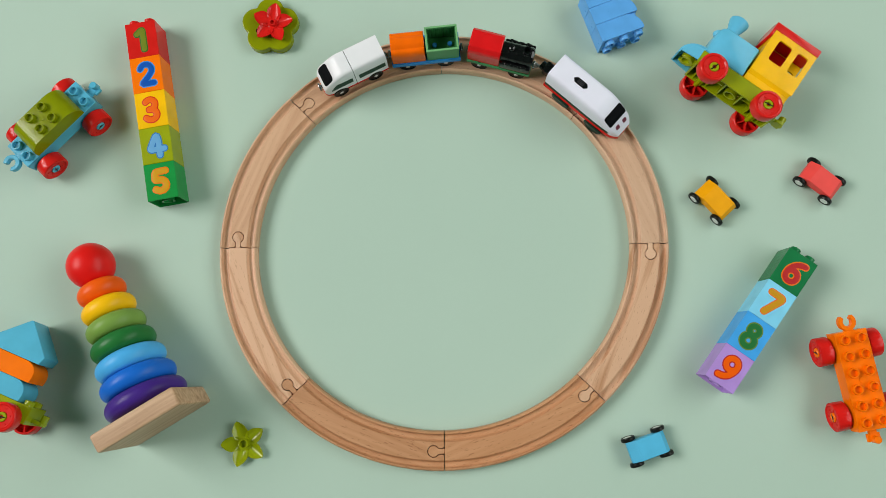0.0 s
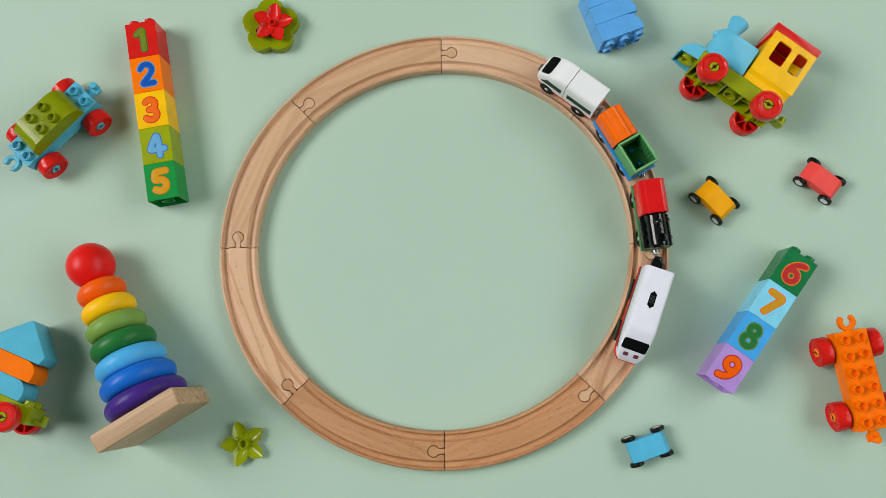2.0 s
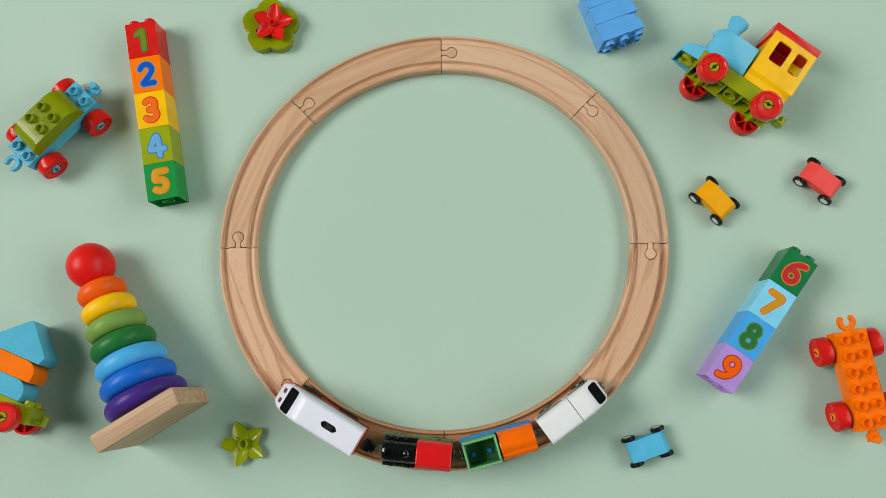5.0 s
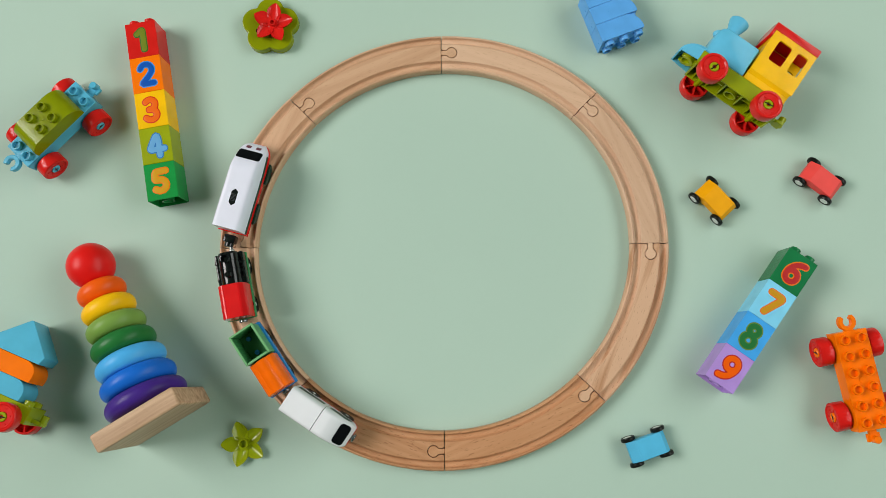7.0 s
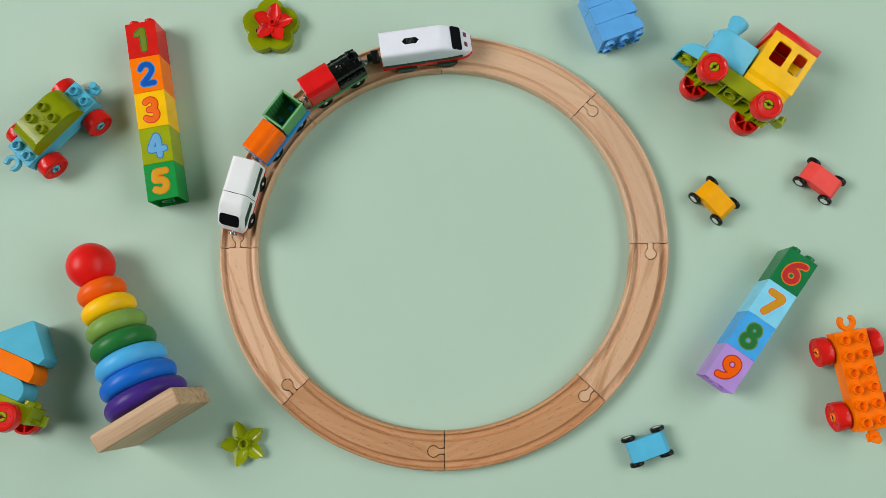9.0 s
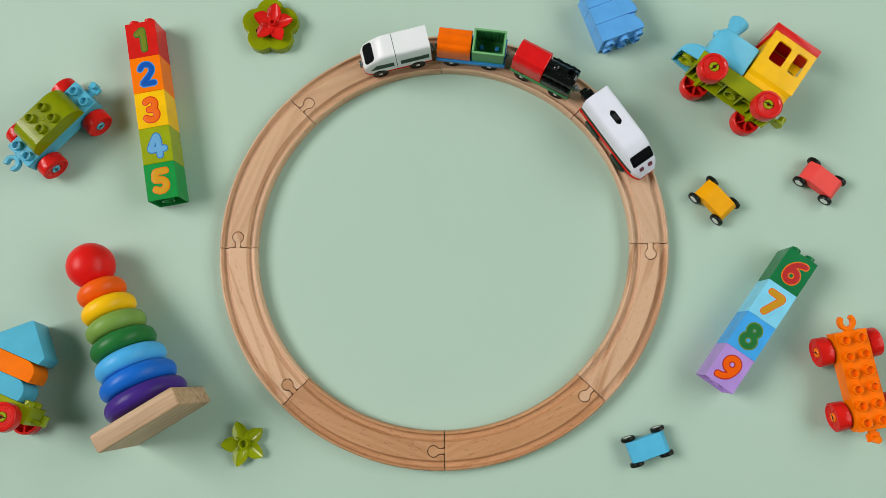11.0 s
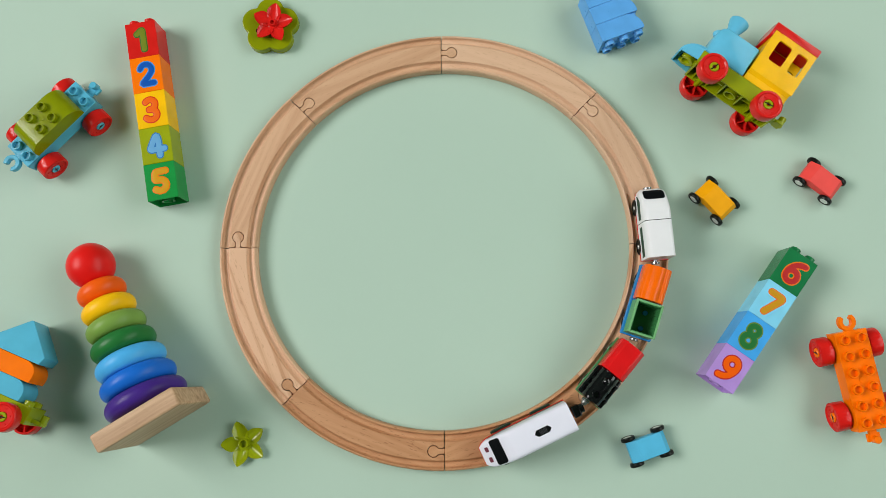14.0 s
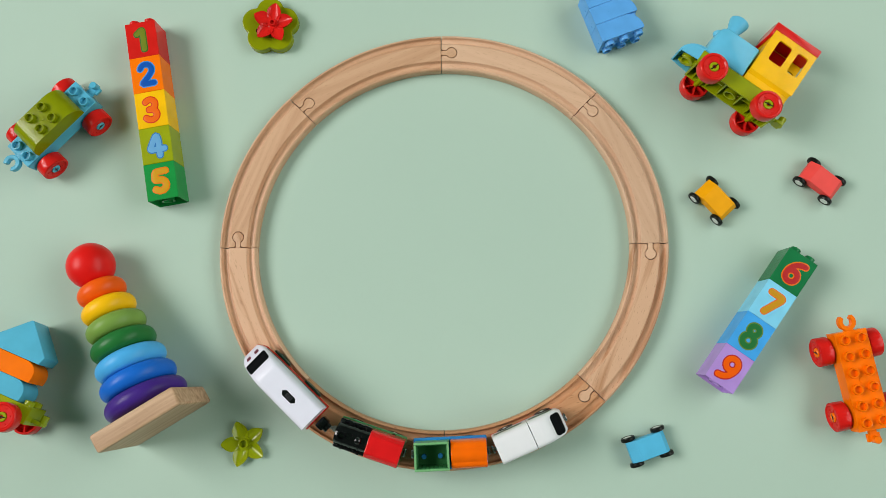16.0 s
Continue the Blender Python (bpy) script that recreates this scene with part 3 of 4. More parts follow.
def number_brick(digit, m):
    """A tall two by two brick lying on its back, number side up; its studs point along +y."""
    body, ink, edge = NUMBER_STYLE[digit]
    th = empty("number_brick", "%s toy brick with printed number %s, lying flat" % (COLOUR_WORD[digit], digit), "toy brick", m, "number bricks")
    b, h, t = 31.8, 38.4, 1.6
    # walls of the open box, top plate, inner tube
    x0, x1 = -b / 2, b / 2
    sh = bmesh.new()
    bmesh.ops.create_cube(sh, size=1)
    moved(sh, Matrix.Translation((0, h / 2, b / 2)) @ Matrix.Diagonal((b, h - 0.12, b, 1)))
    bot = [f for f in sh.faces if f.normal.y < -0.5]
    bmesh.ops.inset_region(sh, faces=bot, thickness=t)
    e = bmesh.ops.extrude_face_region(sh, geom=bot)
    bmesh.ops.translate(sh, verts=[v for v in e["geom"] if isinstance(v, bmesh.types.BMVert)], vec=(0, h - 4, 0))
    bmesh.ops.delete(sh, geom=bot, context="FACES")
    bmesh.ops.recalc_face_normals(sh, faces=sh.faces)
    es = [x for x in sh.edges if len(x.link_faces) == 2 and x.calc_face_angle(0) > 1]
    bmesh.ops.bevel(sh, geom=es, offset=0.35, segments=2, profile=0.5, affect="EDGES")
    ring = moved(lathe([(6.6, 0.8), (6.6, 34), (5.2, 34), (5.2, 0.8), (6.6, 0.8)], 24), at(0, 0, b / 2, -90))
    part("body", join(sh, ring), body, th)
    for sx in (-8, 8):
        for sz in (8, 24):
            part("stud", moved(stud(), at(sx, h, sz, -90)), body, th)
    part("number_outline", stroke_mesh(digit, 3.9, b), edge, th, "printed outline of the number", pose(0, 0.0189, 0.0), 60)
    part("number", stroke_mesh(digit, 2.75, b + 0.1), ink, th, "printed number %s" % digit, pose(0, 0.0189, 0.0), 60)
    return th


def build_number_rows():
    paints()
    # first row: 5 at the open end, 1 at the studded end
    for digits, x, y, ang in (("54321", -0.2997, 0.0420, 1.7520), ("9876", 0.2558, -0.1297, 0.9564)):
        e = Vector((math.cos(ang), math.sin(ang), 0))
        n = Vector((e.y, -e.x, 0))
        for i, d in enumerate(digits):
            p = Vector((x, y, 0)) + e * 0.0384 * i + n * 0.0159
            number_brick(d, Matrix.Translation(p) @ Matrix.Rotation(ang - math.pi / 2, 4, "Z"))


def brick_wheel(parent, hubmat, m):
    """A red wheel; its outer face looks along local +z."""
    w = part("wheel", lathe([(0, 2.5), (11.6, 2.5), (11.9, -6.0), (12.2, -6.5), (13.4, -6.5), (14.0, -6.0), (14.3, -5), (14.3, 4.6), (14.0, 5.8), (13.1, 6.4), (11.8, 6.5), (11.1, 5.9), (10.6, 5.4), (5.6, 5.2), (5.4, 4.4), (0, 4.4)], 44), RED, parent, "glossy red plastic wheel", m)
    for i in range(6):
        a = math.pi / 3 * i + 0.3
        part("rivet", moved(disc(0.9, 5.1, 5.9, 0.25, 10), at(8.3 * math.cos(a), 8.3 * math.sin(a), 0)), RED, w)
    hub = part("hub", lathe([(0, 3.9), (2.0, 3.9), (2.0, 5.6), (2.4, 6.1), (4.3, 6.1), (4.7, 5.6), (4.7, 4.2)], 24), hubmat, w, "hub cap")
    # black disc and bar put the hub groove's shade into colour
    part("slot_shade", join(disc(2.0, 3.95, 4.3, 0.1, 16), block(-4.3, 4.3, -0.5, 0.5, 5.4, 6.2)), BLACK, hub, "black inlay standing for shade in the hub's groove")
    # back of the wheel: spokes inside the hollow rim
    part("spoke", join(*[moved(block(0, 11.8, -0.8, 0.8, -5.2, 2.6), at(0, 0, 0, 0, 0, 60 * i)) for i in range(6)]), RED, w)
    return w


def arc_bar(cx, cy, r, w, a0, a1, z0, z1, n=18):
    """A flat curved bar, open between its ends."""
    o = arc(cx, cy, r + w / 2, r + w / 2, a0, a1, n)
    i = arc(cx, cy, r - w / 2, r - w / 2, a1, a0, n)
    return prism(o + i, z0, z1, 0.7, 2)


def brick_chassis(th, mat, hubmat, studs=None, hitch_z=0):
    """A two by six wheeled base: studs above, hollow and ribbed below, claw in front (+x), pin behind."""
    x, y, z0, z1 = 48, 16, 14, 31
    sh = [block(-x, x, -y, y, z1 - 2, z1, 0.4), block(-x, x, -y, -y + 1.8, z0, z1 - 1, 0.3), block(-x, x, y - 1.8, y, z0, z1 - 1, 0.3), block(-x, -x + 1.8, -y + 1, y - 1, z0, z1 - 1), block(x - 1.8, x, -y + 1, y - 1, z0, z1 - 1)]
    for a in (-40, -24, -10, 10, 24, 40):
        sh.append(block(a - 0.8, a + 0.8, -y + 1, y - 1, z0 + 1.5, z1 - 1))
    sh.append(block(-x + 1, x - 1, -0.8, 0.8, z0 + 5, z1 - 1))
    body = part("chassis", join(*sh), mat, th, "hollow moulded plastic wheeled base")
    part("tube", moved(lathe([(6.6, z0 + 0.5), (6.6, z1 - 1.5), (5.1, z1 - 1.5), (5.1, z0 + 0.5), (6.6, z0 + 0.5)], 24), at(0, 0, 0)), mat, body)
    if studs is None:
        studs = [(a, b) for a in (-40, -24, -8, 8, 24, 40) for b in (-8, 8)]
    first = None
    for a, b in studs:
        if first is None:
            first = part("stud", stud(), mat, th, "", pose(a / 1000, b / 1000, z1 / 1000))
        else:
            twin(first, pose(a / 1000, b / 1000, z1 / 1000))
    for a in (-32, 32):
        part("axle_block", join(block(a - 4, a + 4, -16.4, 16.4, 13.2, 20, 0.6), moved(disc(2.6, -19.5, 19.5, 0.2, 16), at(a, 0, 14.3, 90))), mat, th)
        for s in (1, -1):
            brick_wheel(th, hubmat, pose(a / 1000, s * 0.0245, 0.0143, -90 * s) @ pose(0, 0, 0, 0, 0, 40 + a))
    k = hitch_z
    part("claw", join(block(46, 51.6, -4.2, 4.2, 18.5 + k, 24.0 + k, 0.8), arc_bar(56.8, 0, 6.4, 4.2, 40, 320, 18 + k, 24.5 + k)), mat, th, "coupling claw")
    part("hitch", join(block(-57, -46, -4, 4, 17 + k / 2, 21 + k / 2, 0.8), moved(disc(3.6, 17 + k / 2, 28 + k / 2, 0.8, 18), at(-58, 0, 0)), block(-60, -52, -6.5, 6.5, 17.2 + k / 2, 20.5 + k / 2, 0.8)), mat, th, "coupling pin")


def frame_of(origin, xa, za):
    """A pose in metres from an origin, the way of local x and the way of local z."""
    X, Z = Vector(xa).normalized(), Vector(za).normalized()
    Y = Z.cross(X).normalized()
    m = Matrix((X, Y, X.cross(Y))).transposed().to_4x4()
    m.translation = Vector(origin) / 1000
    return m


def build_orange_base():
    th = empty("brick_wagon_base", "orange plastic brick wagon base with red wheels", "toy wagon", pose(0.4070, -0.1337, 0, 0, 0, 101.2))
    brick_chassis(th, ORANGE, ORANGE, None, 6.4)
    part("mould_mark", moved(disc(3.4, 31, 31.5, 0.4, 24), at(0, 0, 0)), ORANGE, th)


def build_green_car():
    th = empty("brick_car", "light blue brick car with olive green curved hood and red wheels", "toy car", pose(-0.4050, 0.1244, 0, 0, 0, 226.0))
    brick_chassis(th, TEAL, TEAL, [(a, b) for a in (-40, 40) for b in (-8, 8)], 6.4)
    z = 31.1
    poly = [(-32, z), (32, z), (32, z + 4)] + [(16 + 16 * math.cos(radians(a)), z + 4 + 15.2 * math.sin(radians(a))) for a in range(10, 91, 10)]
    poly += [(-16 + 16 * math.cos(radians(a)), z + 4 + 15.2 * math.sin(radians(a))) for a in range(90, 181, 10)]
    hood = part("hood", side_prism(poly, -16, 16, 0.4, 2), OLIVE, th, "olive green curved brick")
    for a in (-8, 8):
        for b in (-8, 8):
            part("stud", moved(stud(), at(a, b, z + 19.2)), OLIVE, hood)
    part("mould_mark", moved(disc(2.6, z + 19.2, z + 19.6, 0.3, 20), at(0, 0, 0)), OLIVE, hood)


def build_brick_loco():
    th = empty("brick_locomotive", "toy brick locomotive with yellow cab and blue boiler, lying sideways", "toy train", frame_of((282.3, 138.8, 33.4), (-0.8125, 0.583, 0.055), (0.584, 0.8126, -0.061)))
    brick_chassis(th, LIME, LIME)
    # boiler with rounded top, front to the left of the cab
    w = 16
    part("boiler", join(side_prism([(2, 31.2), (47, 31.2), (47, 58), (44.5, 63.5), (40, 66), (2, 66)], -w, w, 2.6, 3)), SKY, th, "light blue boiler brick")
    part("front_lamp", moved(lathe([(0, 0), (4.8, 0), (4.8, 3), (3.8, 4.5), (0, 5)], 24), at(44, 0, 62, 0, 45)), SKY, th)
    part("funnel", moved(lathe([(0, 0), (5.9, 0), (5.5, 5), (6.0, 9), (7.4, 14), (9.3, 19), (10.3, 22.4), (10.4, 23.8), (9.9, 24.6), (8.9, 24.6), (7.4, 21), (4.6, 12), (0, 12)], 36), at(33.4, 0, 63.0)), SKY, th, "flared light blue funnel")
    # front skirt: a thin rounded scoop, narrower towards its tip, open below
    outer = [(46 + 22.8 * abs(math.cos(radians(a))) ** 0.9, 17 + 17.5 * abs(math.sin(radians(a))) ** 0.85) for a in range(90, -1, -6)]
    inner = [(46 + 21.0 * abs(math.cos(radians(a))) ** 0.9, 17 + 15.7 * abs(math.sin(radians(a))) ** 0.85) for a in range(0, 91, 6)]
    skirt = join(side_prism(outer + inner, -15.5, 15.5, 0.5), side_prism(outer + [(47, 17)], -15.5, -13.6, 0.3))
    crest = [p for p in outer if p[1] > 19.5]
    skirt = join(skirt, side_prism(crest + [(47, crest[-1][1])], 13.6, 15.5, 0.3))
    for v in skirt.verts:
        v.co.y *= 1 - 0.34 * max(0.0, (v.co.x - 50) / 21) ** 2
    part("skirt", skirt, SKY, th, "hollow light blue front skirt")
    # cab: wider than the base, flanks drawn in below, open at the rear
    y = 19.2
    x0, x1, z0, z1 = -48.3, 0.8, 31.2, 95.2
    turn = Matrix(((0, 0, 1, 0), (1, 0, 0, 0), (0, 1, 0, 0), (0, 0, 0, 1)))
    def ring(xa, xb, za, zb, c):
        """A rounded oblong in x and z."""
        pts = []
        for cx, cz, a in ((xb - c, zb - c, 0), (xa + c, zb - c, 90), (xa + c, za + c, 180), (xb - c, za + c, 270)):
            pts += [(cx + c * math.cos(radians(a + t)), cz + c * math.sin(radians(a + t))) for t in range(0, 91, 15)]
        return pts
    def flank(q, holes):
        """A side wall in one piece with window openings through it."""
        bm = bmesh.new()
        for loop in [ring(x0, x1, 41.8, z1, 0.4)] + [ring(xa, xb, za, 85.0, 2.6) for xa, xb, za in holes]:
            vs = [bm.verts.new((x, q * (y - 2.2), z)) for x, z in loop]
            for a, b in zip(vs, vs[1:] + vs[:1]):
                bm.edges.new((a, b))
        bmesh.ops.triangle_fill(bm, use_beauty=True, edges=bm.edges[:])
        ext = bmesh.ops.extrude_face_region(bm, geom=bm.faces[:])
        bmesh.ops.translate(bm, vec=(0, q * 2.2, 0), verts=[v for v in ext["geom"] if isinstance(v, bmesh.types.BMVert)])
        return bm
    cab = part("cab", flank(1, [(-42.4, -30.4, 60.3), (-23.6, -8.2, 60.3)]), YELLOW, th, "bright yellow cab with two side windows")
    part("far_flank", flank(-1, [(-45.5, -37.0, 47.0)]), YELLOW, cab)
    for q in (1, -1):
        low = prism([(q * y, 41.9), (q * 16.1, 38.2), (q * 16.1, z0), (q * 13.9, z0), (q * 13.9, 41.9)], x0 + 1.4, x1 - 0.02)
        part("lower_flank", moved(low, turn), YELLOW, cab)
    part("front_wall", block(x1 - 2.2, x1 - 0.05, -y + 2, y - 2, 41.8, 88), YELLOW, cab)
    part("cab_floor", block(x0 + 4, x1 - 1, -14.5, 14.5, z0 + 0.1, z0 + 2.5), YELLOW, cab)
    part("interior", join(block(-36, x1 - 4.4, -y + 2.3, -y + 3.6, 45, 93.5), block(x1 - 4.2, x1 - 2.4, -y + 3, y - 3, 79, 93.5)), RED, cab, "red inner lining")
    crown = [(-y - 0.6, 91.7), (-y - 0.6, 99.7)] + [(k, 99.7 + 3.6 * (1 - (k / 19.8) ** 2)) for k in (-17, -12, -6, 0, 6, 12, 17)] + [(y + 0.6, 99.7), (y + 0.6, 91.7), (y + 0.02, 91.7), (y + 0.02, 95.4), (-y - 0.02, 95.4), (-y - 0.02, 91.7)]
    part("roof", moved(prism(crown[::-1], x0 - 0.4, x1 + 2.8, 0.35, 2), Matrix(((0, 0, 1, 0), (1, 0, 0, 0), (0, 1, 0, 0), (0, 0, 0, 1)))), RED, th, "red roof")
    part("front_gable", block(x1 + 0.1, x1 + 3.1, -y, y, 84.5, 98.2, 0.8), RED, th)
    part("roof_pin", moved(disc(2.6, 0, 1.6, 0.4, 18), at(-5, y + 0.2, 93.4, -90)), RED, th)


def build_house_wagon():
    th = empty("brick_house_wagon", "olive brick wagon with blue and orange bricks, lying on its side", "toy wagon", frame_of((-453.6, -175.8, 34.9), (-0.923, 0.384, 0), (0.384, 0.923, -0.158)))
    brick_chassis(th, LIME, LIME)
    def slab(z):
        p = [(26, z), (-32, z), (-32.6, z + 5)] + [(-20 + 12.6 * math.cos(radians(a)), z + 7 + 12 * math.sin(radians(a))) for a in range(180, 89, -15)] + [(26, z + 19)]
        return side_prism(p, -16, 16, 0.4, 2)
    part("lower_brick", slab(31.2), TEAL, th, "light blue rounded brick")
    part("middle_brick", slab(50.4), ORANGE, th, "orange rounded brick")
    part("roof_brick", side_prism([(24, 69.7), (-32, 69.7), (-34.5, 78), (-6, 106), (-4, 106), (24.5, 78)], -16, 16, 0.6, 2), TEAL, th, "light blue pitched roof brick")


def build_blue_bricks():
    a, b = Vector((0.9366, 0.3504, 0)), Vector((-0.3504, 0.9366, 0))
    for i in range(3):
        o = Vector((164.7, 209.0, 0)) + b * 19.25 * i
        m = Matrix((a, b, Vector((0, 0, 1)))).transposed().to_4x4()
        m.translation = o / 1000
        th = empty("curved_brick", "blue plastic building brick with rounded end, lying joined", "toy brick", m, "joined blue bricks")
        poly = [(0, 0.06), (45.5, 0.06), (46.4, 1.0)] + [(32 + 14.4 * math.cos(radians(t)), 2 + 17.1 * math.sin(radians(t))) for t in range(6, 91, 7)] + [(0, 19.1)]
        part("body", prism(poly, 0, 31.8, 0.35, 2), MIDBLUE, th)
        for sx in (8, 24, 40):
            for sz in (8, 24):
                part("stud", moved(stud(), at(sx, 0, sz, 90)), MIDBLUE, th)


def build_stacker():
    tilt = radians(6)
    a = Vector((math.cos(radians(118)), math.sin(radians(118)), 0))
    up = Vector((a.x * math.sin(tilt), a.y * math.sin(tilt), math.cos(tilt)))
    ax = Vector((a.x * math.cos(tilt), a.y * math.cos(tilt), -math.sin(tilt)))
    o = Vector((-271.6, -184.4, 0.1)) + up * 43.5
    th = empty("stacking_toy", "wooden rainbow ring stacker with red ball, lying on its side", "stacking toy", frame_of(o, up, ax))
    part("base_board", block(-43.5, 43.5, -43.5, 43.5, 0, 18.5, 2.4, 2), PALE_WOOD, th, "square unpainted wooden base with eased corners", pose(0, 0, 0, 3.5, 4, 0) @ pose(0, 0, 0, 0, 0, 90))
    part("pole", disc(6, 16, 168, 0.5, 20), PALE_WOOD, th, "wooden pole")
    cols = [("indigo", (0.055, 0.02, 0.22)), ("blue", (0.010, 0.14, 0.60)), ("sky blue", (0.075, 0.41, 0.80)), ("dark green", (0.018, 0.16, 0.035)), ("moss green", (0.19, 0.33, 0.065)), ("yellow", (0.92, 0.50, 0.004)), ("orange", (0.88, 0.11, 0.004))]
    z = 18.8
    for i, (w, c) in enumerate(cols):
        r, h = 40.0 - 2.65 * i, 19.85
        mat = plastic(w.replace(" ", "_") + "_lacquer", c, 0.38, 0.05, 0.03)
        prof = [(6.5, z + 2), (8, z)] + [(r - 10 + 10 * math.cos(radians(t)), z + h / 2 + (h / 2) * math.sin(radians(t))) for t in range(-90, 91, 10)] + [(8, z + h), (6.5, z + h - 2), (6.5, z + 2)]
        part("ring", lathe(prof, 64), mat, th, "%s lacquered wooden ring" % w)
        z += h + 0.12
    ballmat = plastic("red_lacquer", (0.74, 0.010, 0.008), 0.38, 0.05, 0.03)
    part("ball", moved(lathe([(23.6 * math.sin(math.pi * i / 32), -23.6 * math.cos(math.pi * i / 32)) for i in range(33)], 64), at(0, 0, 179.4)), ballmat, th, "red lacquered wooden ball")


def petal_flower(th, mat, z, rad, turn, label, core=1.0):
    """Five pointed cupped petals round a hollow stud."""
    for i in range(5):
        bm = bmesh.new()
        rows = []
        n, k = 14, 10
        for u in range(n + 1):
            s = u / n
            x = 4 + (rad - 4) * s
            w = 7.5 * math.sin(math.pi * min(1, (s * 0.80 + 0.20)) ** 1.0) ** 0.75 if s < 1 else 0.05
            row = []
            for v in range(k + 1):
                c = v / k * 2 - 1
                row.append(bm.verts.new((x, c * w, 2 + 4.0 * s ** 1.5 + 3.4 * c * c * math.sin(math.pi * min(1, s * 0.9 + 0.1)) + 0.4)))
            rows.append(row)
        for p, q in zip(rows, rows[1:]):
            for v in range(k):
                bm.faces.new((p[v], p[v + 1], q[v + 1], q[v]))
        e = bmesh.ops.extrude_face_region(bm, geom=bm.faces[:])
        bmesh.ops.translate(bm, verts=[v for v in e["geom"] if isinstance(v, bmesh.types.BMVert)], vec=(0, 0, -2.0))
        bmesh.ops.recalc_face_normals(bm, faces=bm.faces)
        part("petal", moved(bm, at(0, 0, z, 0, 0, turn + 72 * i)), mat, th, label)
    part("stud", moved(join(disc(7.2 * core, 0, 3.4, 0.6, 24), moved(stud(5.4 * core, 4.9 * core), at(0, 0, 3.4))), at(0, 0, z)), mat, th)


def build_flowers():
    th = empty("brick_flower", "olive green plastic brick flower with five petals", "toy flower", pose(-0.1997, -0.2005, 0))
    petal_flower(th, LIME, 0, 23.5, 111, "olive green petal")
    base = empty("flower_plate", "olive green scalloped plastic flower base", "toy brick", pose(-0.1862, 0.2385, 0))
    # five round lobes round the middle
    pts = []
    for i in range(120):
        a = 2 * math.pi * i / 120
        best = 0
        for k in range(5):
            b = radians(91 + 72 * k)
            cx, cy, r = 16.2 * math.cos(b), 16.2 * math.sin(b), 14.6
            d = math.cos(a) * cx + math.sin(a) * cy
            disc2 = d * d - (cx * cx + cy * cy - r * r)
            if disc2 > 0:
                best = max(best, d + math.sqrt(disc2))
        pts.append((best * math.cos(a), best * math.sin(a)))
    part("plate", prism(pts, 0, 11, 1.0, 2), OLIVE, base, "scalloped olive plate")
    # no opening is cut: a black disc gives its shade as colour
    part("hole_shade", moved(disc(2.6, 10.9, 11.2, 0.1, 16), at(-12.5, -6, 0)), BLACK, base, "black disc standing for the shade in a recess")
    fl = empty("brick_flower", "bright red plastic brick flower on an olive base", "toy flower", pose(-0.1822, 0.2388, 0.0112))
    petal_flower(fl, RED, 0, 22.0, 82, "red petal", 0.75)


def build_small_car(label, mat, x, y, deg, z0=5.0):
    th = empty("small_wooden_car", label, "toy car", pose(x / 1000, y / 1000, 0, 0, 0, deg), "small wooden cars")
    poly = [(-19.5, z0), (19.5, z0), (19.5, z0 + 6), (15.5, z0 + 10.5), (-10, z0 + 12.5), (-19.5, z0 + 7.5)]
    part("body", side_prism(poly, -10.4, 10.4, 0.5, 2), mat, th, "painted wooden body", None, 12)
    for a in (-15.5, 15.5):
        part("axle", moved(disc(1.1, -13, 13, 0.1, 12), at(a, 0, 7.2, 90)), METAL, th)
        for s in (1, -1):
            w = part("wheel", moved(lathe([(0, -2.2), (6.0, -2.2), (7.0, -1.5), (7.2, -0.6), (7.2, 1), (6.8, 1.9), (5.7, 2.2), (4.8, 1.5), (0, 1.5)], 28), at(a, s * 12.7, 7.2, -90 * s)), RUBBER, th, "black wheel")
            part("hubcap", moved(disc(4.2, 1.4, 2.0, 0.3, 20), at(a, s * 12.7, 7.2, -90 * s)), HUB, w, "silver hub cap")


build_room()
build_track()
engine, steam, wagon, tail = build_engine(), build_steam(), build_wagon(), build_tail()
build_number_rows()
build_orange_base()
build_green_car()
build_brick_loco()
build_house_wagon()
build_blue_bricks()
build_stacker()
build_flowers()
build_small_car("small amber yellow wooden car with black wheels", plastic("amber_paint", (0.86, 0.37, 0.002), 0.4, spec=0.15), 279.3, 47.2, -46.8)
build_small_car("small coral red wooden car with black wheels", plastic("coral_paint", (0.84, 0.075, 0.065), 0.4, spec=0.15), 387.5, 67.3, -38.4)
build_small_car("small light blue wooden car with black wheels", plastic("pale_blue_paint", (0.09, 0.46, 0.72), 0.4, spec=0.15), 203.3, -200.4, 19.4)

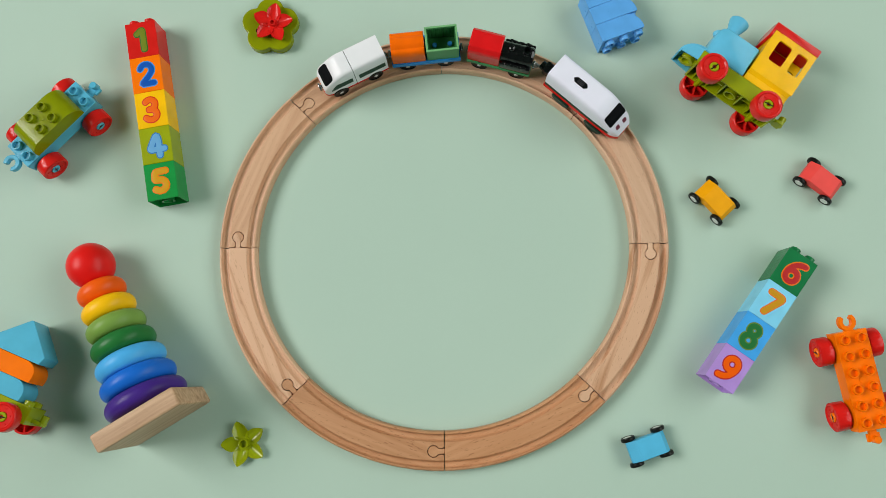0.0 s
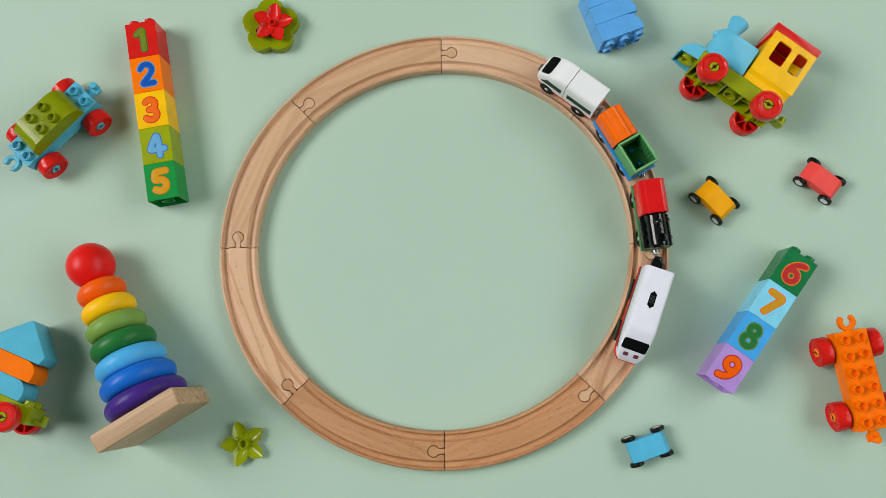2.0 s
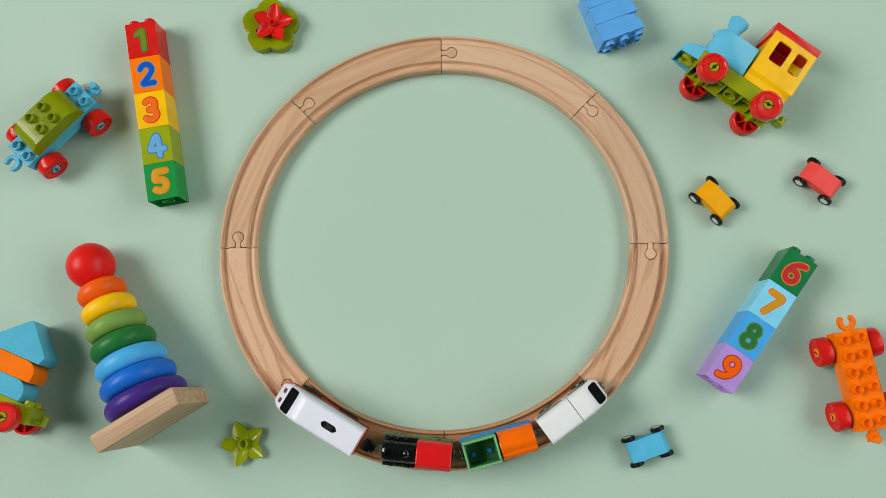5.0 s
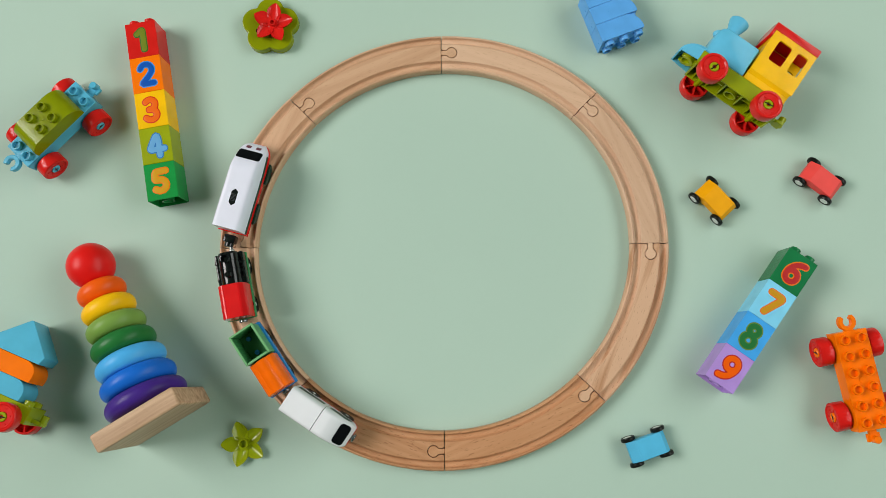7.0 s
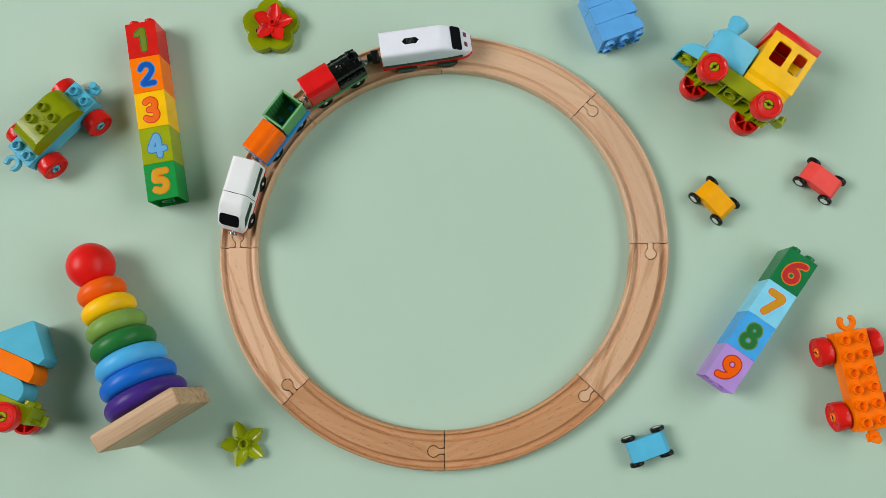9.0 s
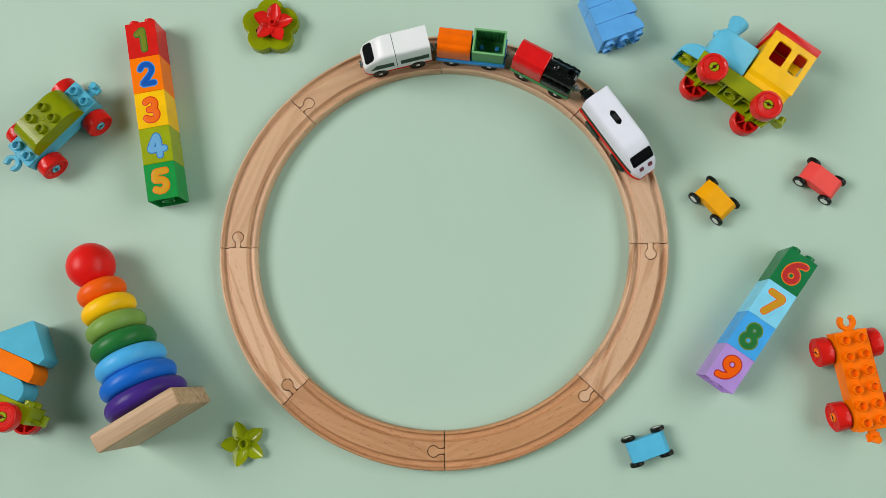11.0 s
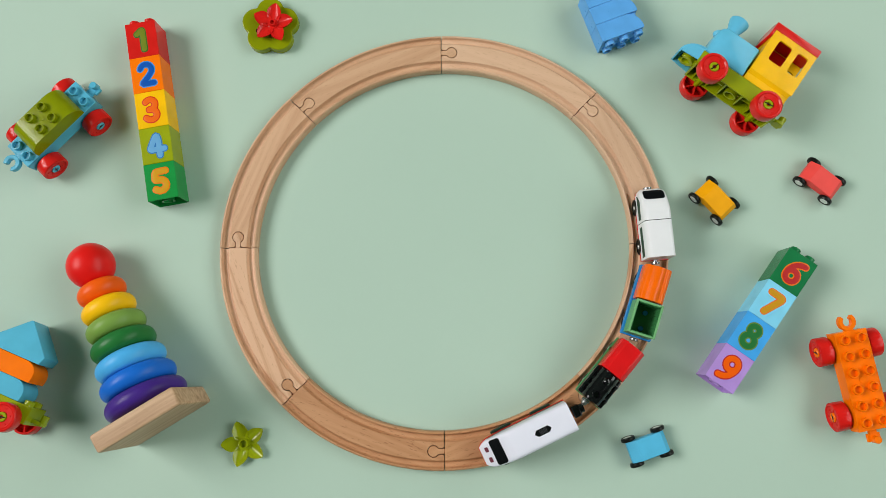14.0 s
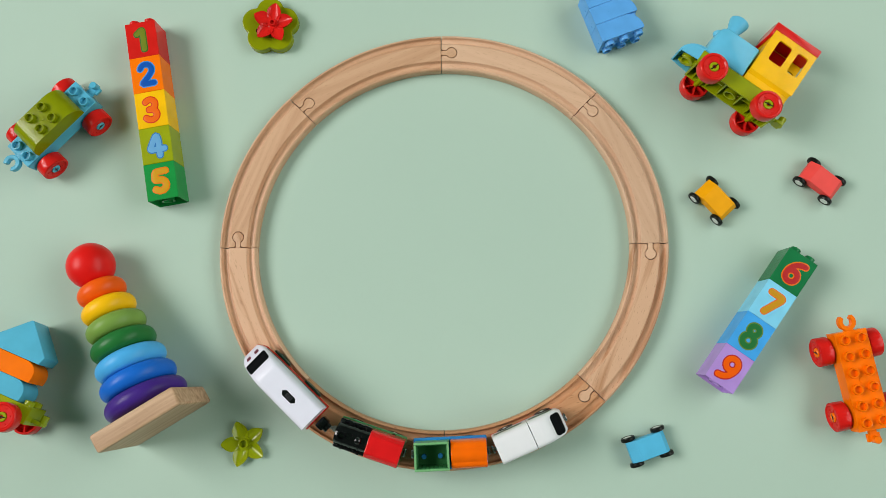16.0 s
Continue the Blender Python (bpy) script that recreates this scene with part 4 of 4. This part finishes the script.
# ---- what moves ----
# time and the angle round the loop of the engine's roof switch, degrees, falling: clockwise
TURN = [(0.0, 49.3), (0.5, 33.4), (1.0, 17.1), (1.5, 0.4), (2.0, -16.3), (2.5, -33.2), (3.0, -50.2), (3.5, -67.1),
        (4.0, -84.1), (4.2, -91.5), (6.3, -167.2), (6.5, -174.6), (7.0, -191.9), (7.5, -209.7), (8.0, -227.0), (8.5, -244.2),
        (9.0, -261.0), (9.2, -267.4), (11.3, -333.5), (11.5, -340.0), (12.0, -355.9), (12.5, -371.9), (13.0, -388.5), (13.5, -406.0),
        (14.0, -422.5), (14.5, -439.4), (15.0, -457.3), (15.5, -475.0), (16.0, -493.4)]


def turn_at(t):
    """Smooth interpolation of the table."""
    k = max(i for i in range(len(TURN) - 1) if TURN[i][0] <= t + 1e-6)
    def slope(i):
        i0, i1 = max(0, i - 1), min(len(TURN) - 1, i + 1)
        return (TURN[i1][1] - TURN[i0][1]) / (TURN[i1][0] - TURN[i0][0])
    (t0, a), (t1, b) = TURN[k], TURN[k + 1]
    d = t1 - t0
    s = min(1.0, (t - t0) / d)
    return a * (2 * s**3 - 3 * s**2 + 1) + slope(k) * d * (s**3 - 2 * s**2 + s) + b * (3 * s**2 - 2 * s**3) + slope(k + 1) * d * (s**3 - s**2)


def car_pose(deg, yaw=0.0):
    a = radians(deg)
    def spot(b):
        r = CAR_R + bulge(b) / 1000
        return Vector((r * math.cos(b), r * SQ * math.sin(b), RAIL))
    ahead = spot(a - 0.01) - spot(a + 0.01)
    return Matrix.Translation(spot(a)) @ Matrix.Rotation(math.atan2(ahead.y, ahead.x) + radians(yaw), 4, "Z")


def motions():
    for car, behind, yaw in ((engine, -3.8, 2.2), (steam, 24.0, 0.0), (wagon, 45.8, 0.0), (tail, 67.7, 0.0)):
        walk(car, [(0.2 * i, car_pose(turn_at(0.2 * i) + behind, yaw)) for i in range(81)])
        for ws in [o for o in car.children if o.name.startswith("wheelset")]:
            x, z = ws.location.x, ws.location.z
            rows = []
            for i in range(241):
                t = i / 15
                rolled = (TURN[0][1] - turn_at(t)) * CAR_R / z
                rows.append((t, pose(x, 0, z) @ Matrix.Rotation(radians(rolled), 4, "Y")))
            walk(ws, rows)


motions()
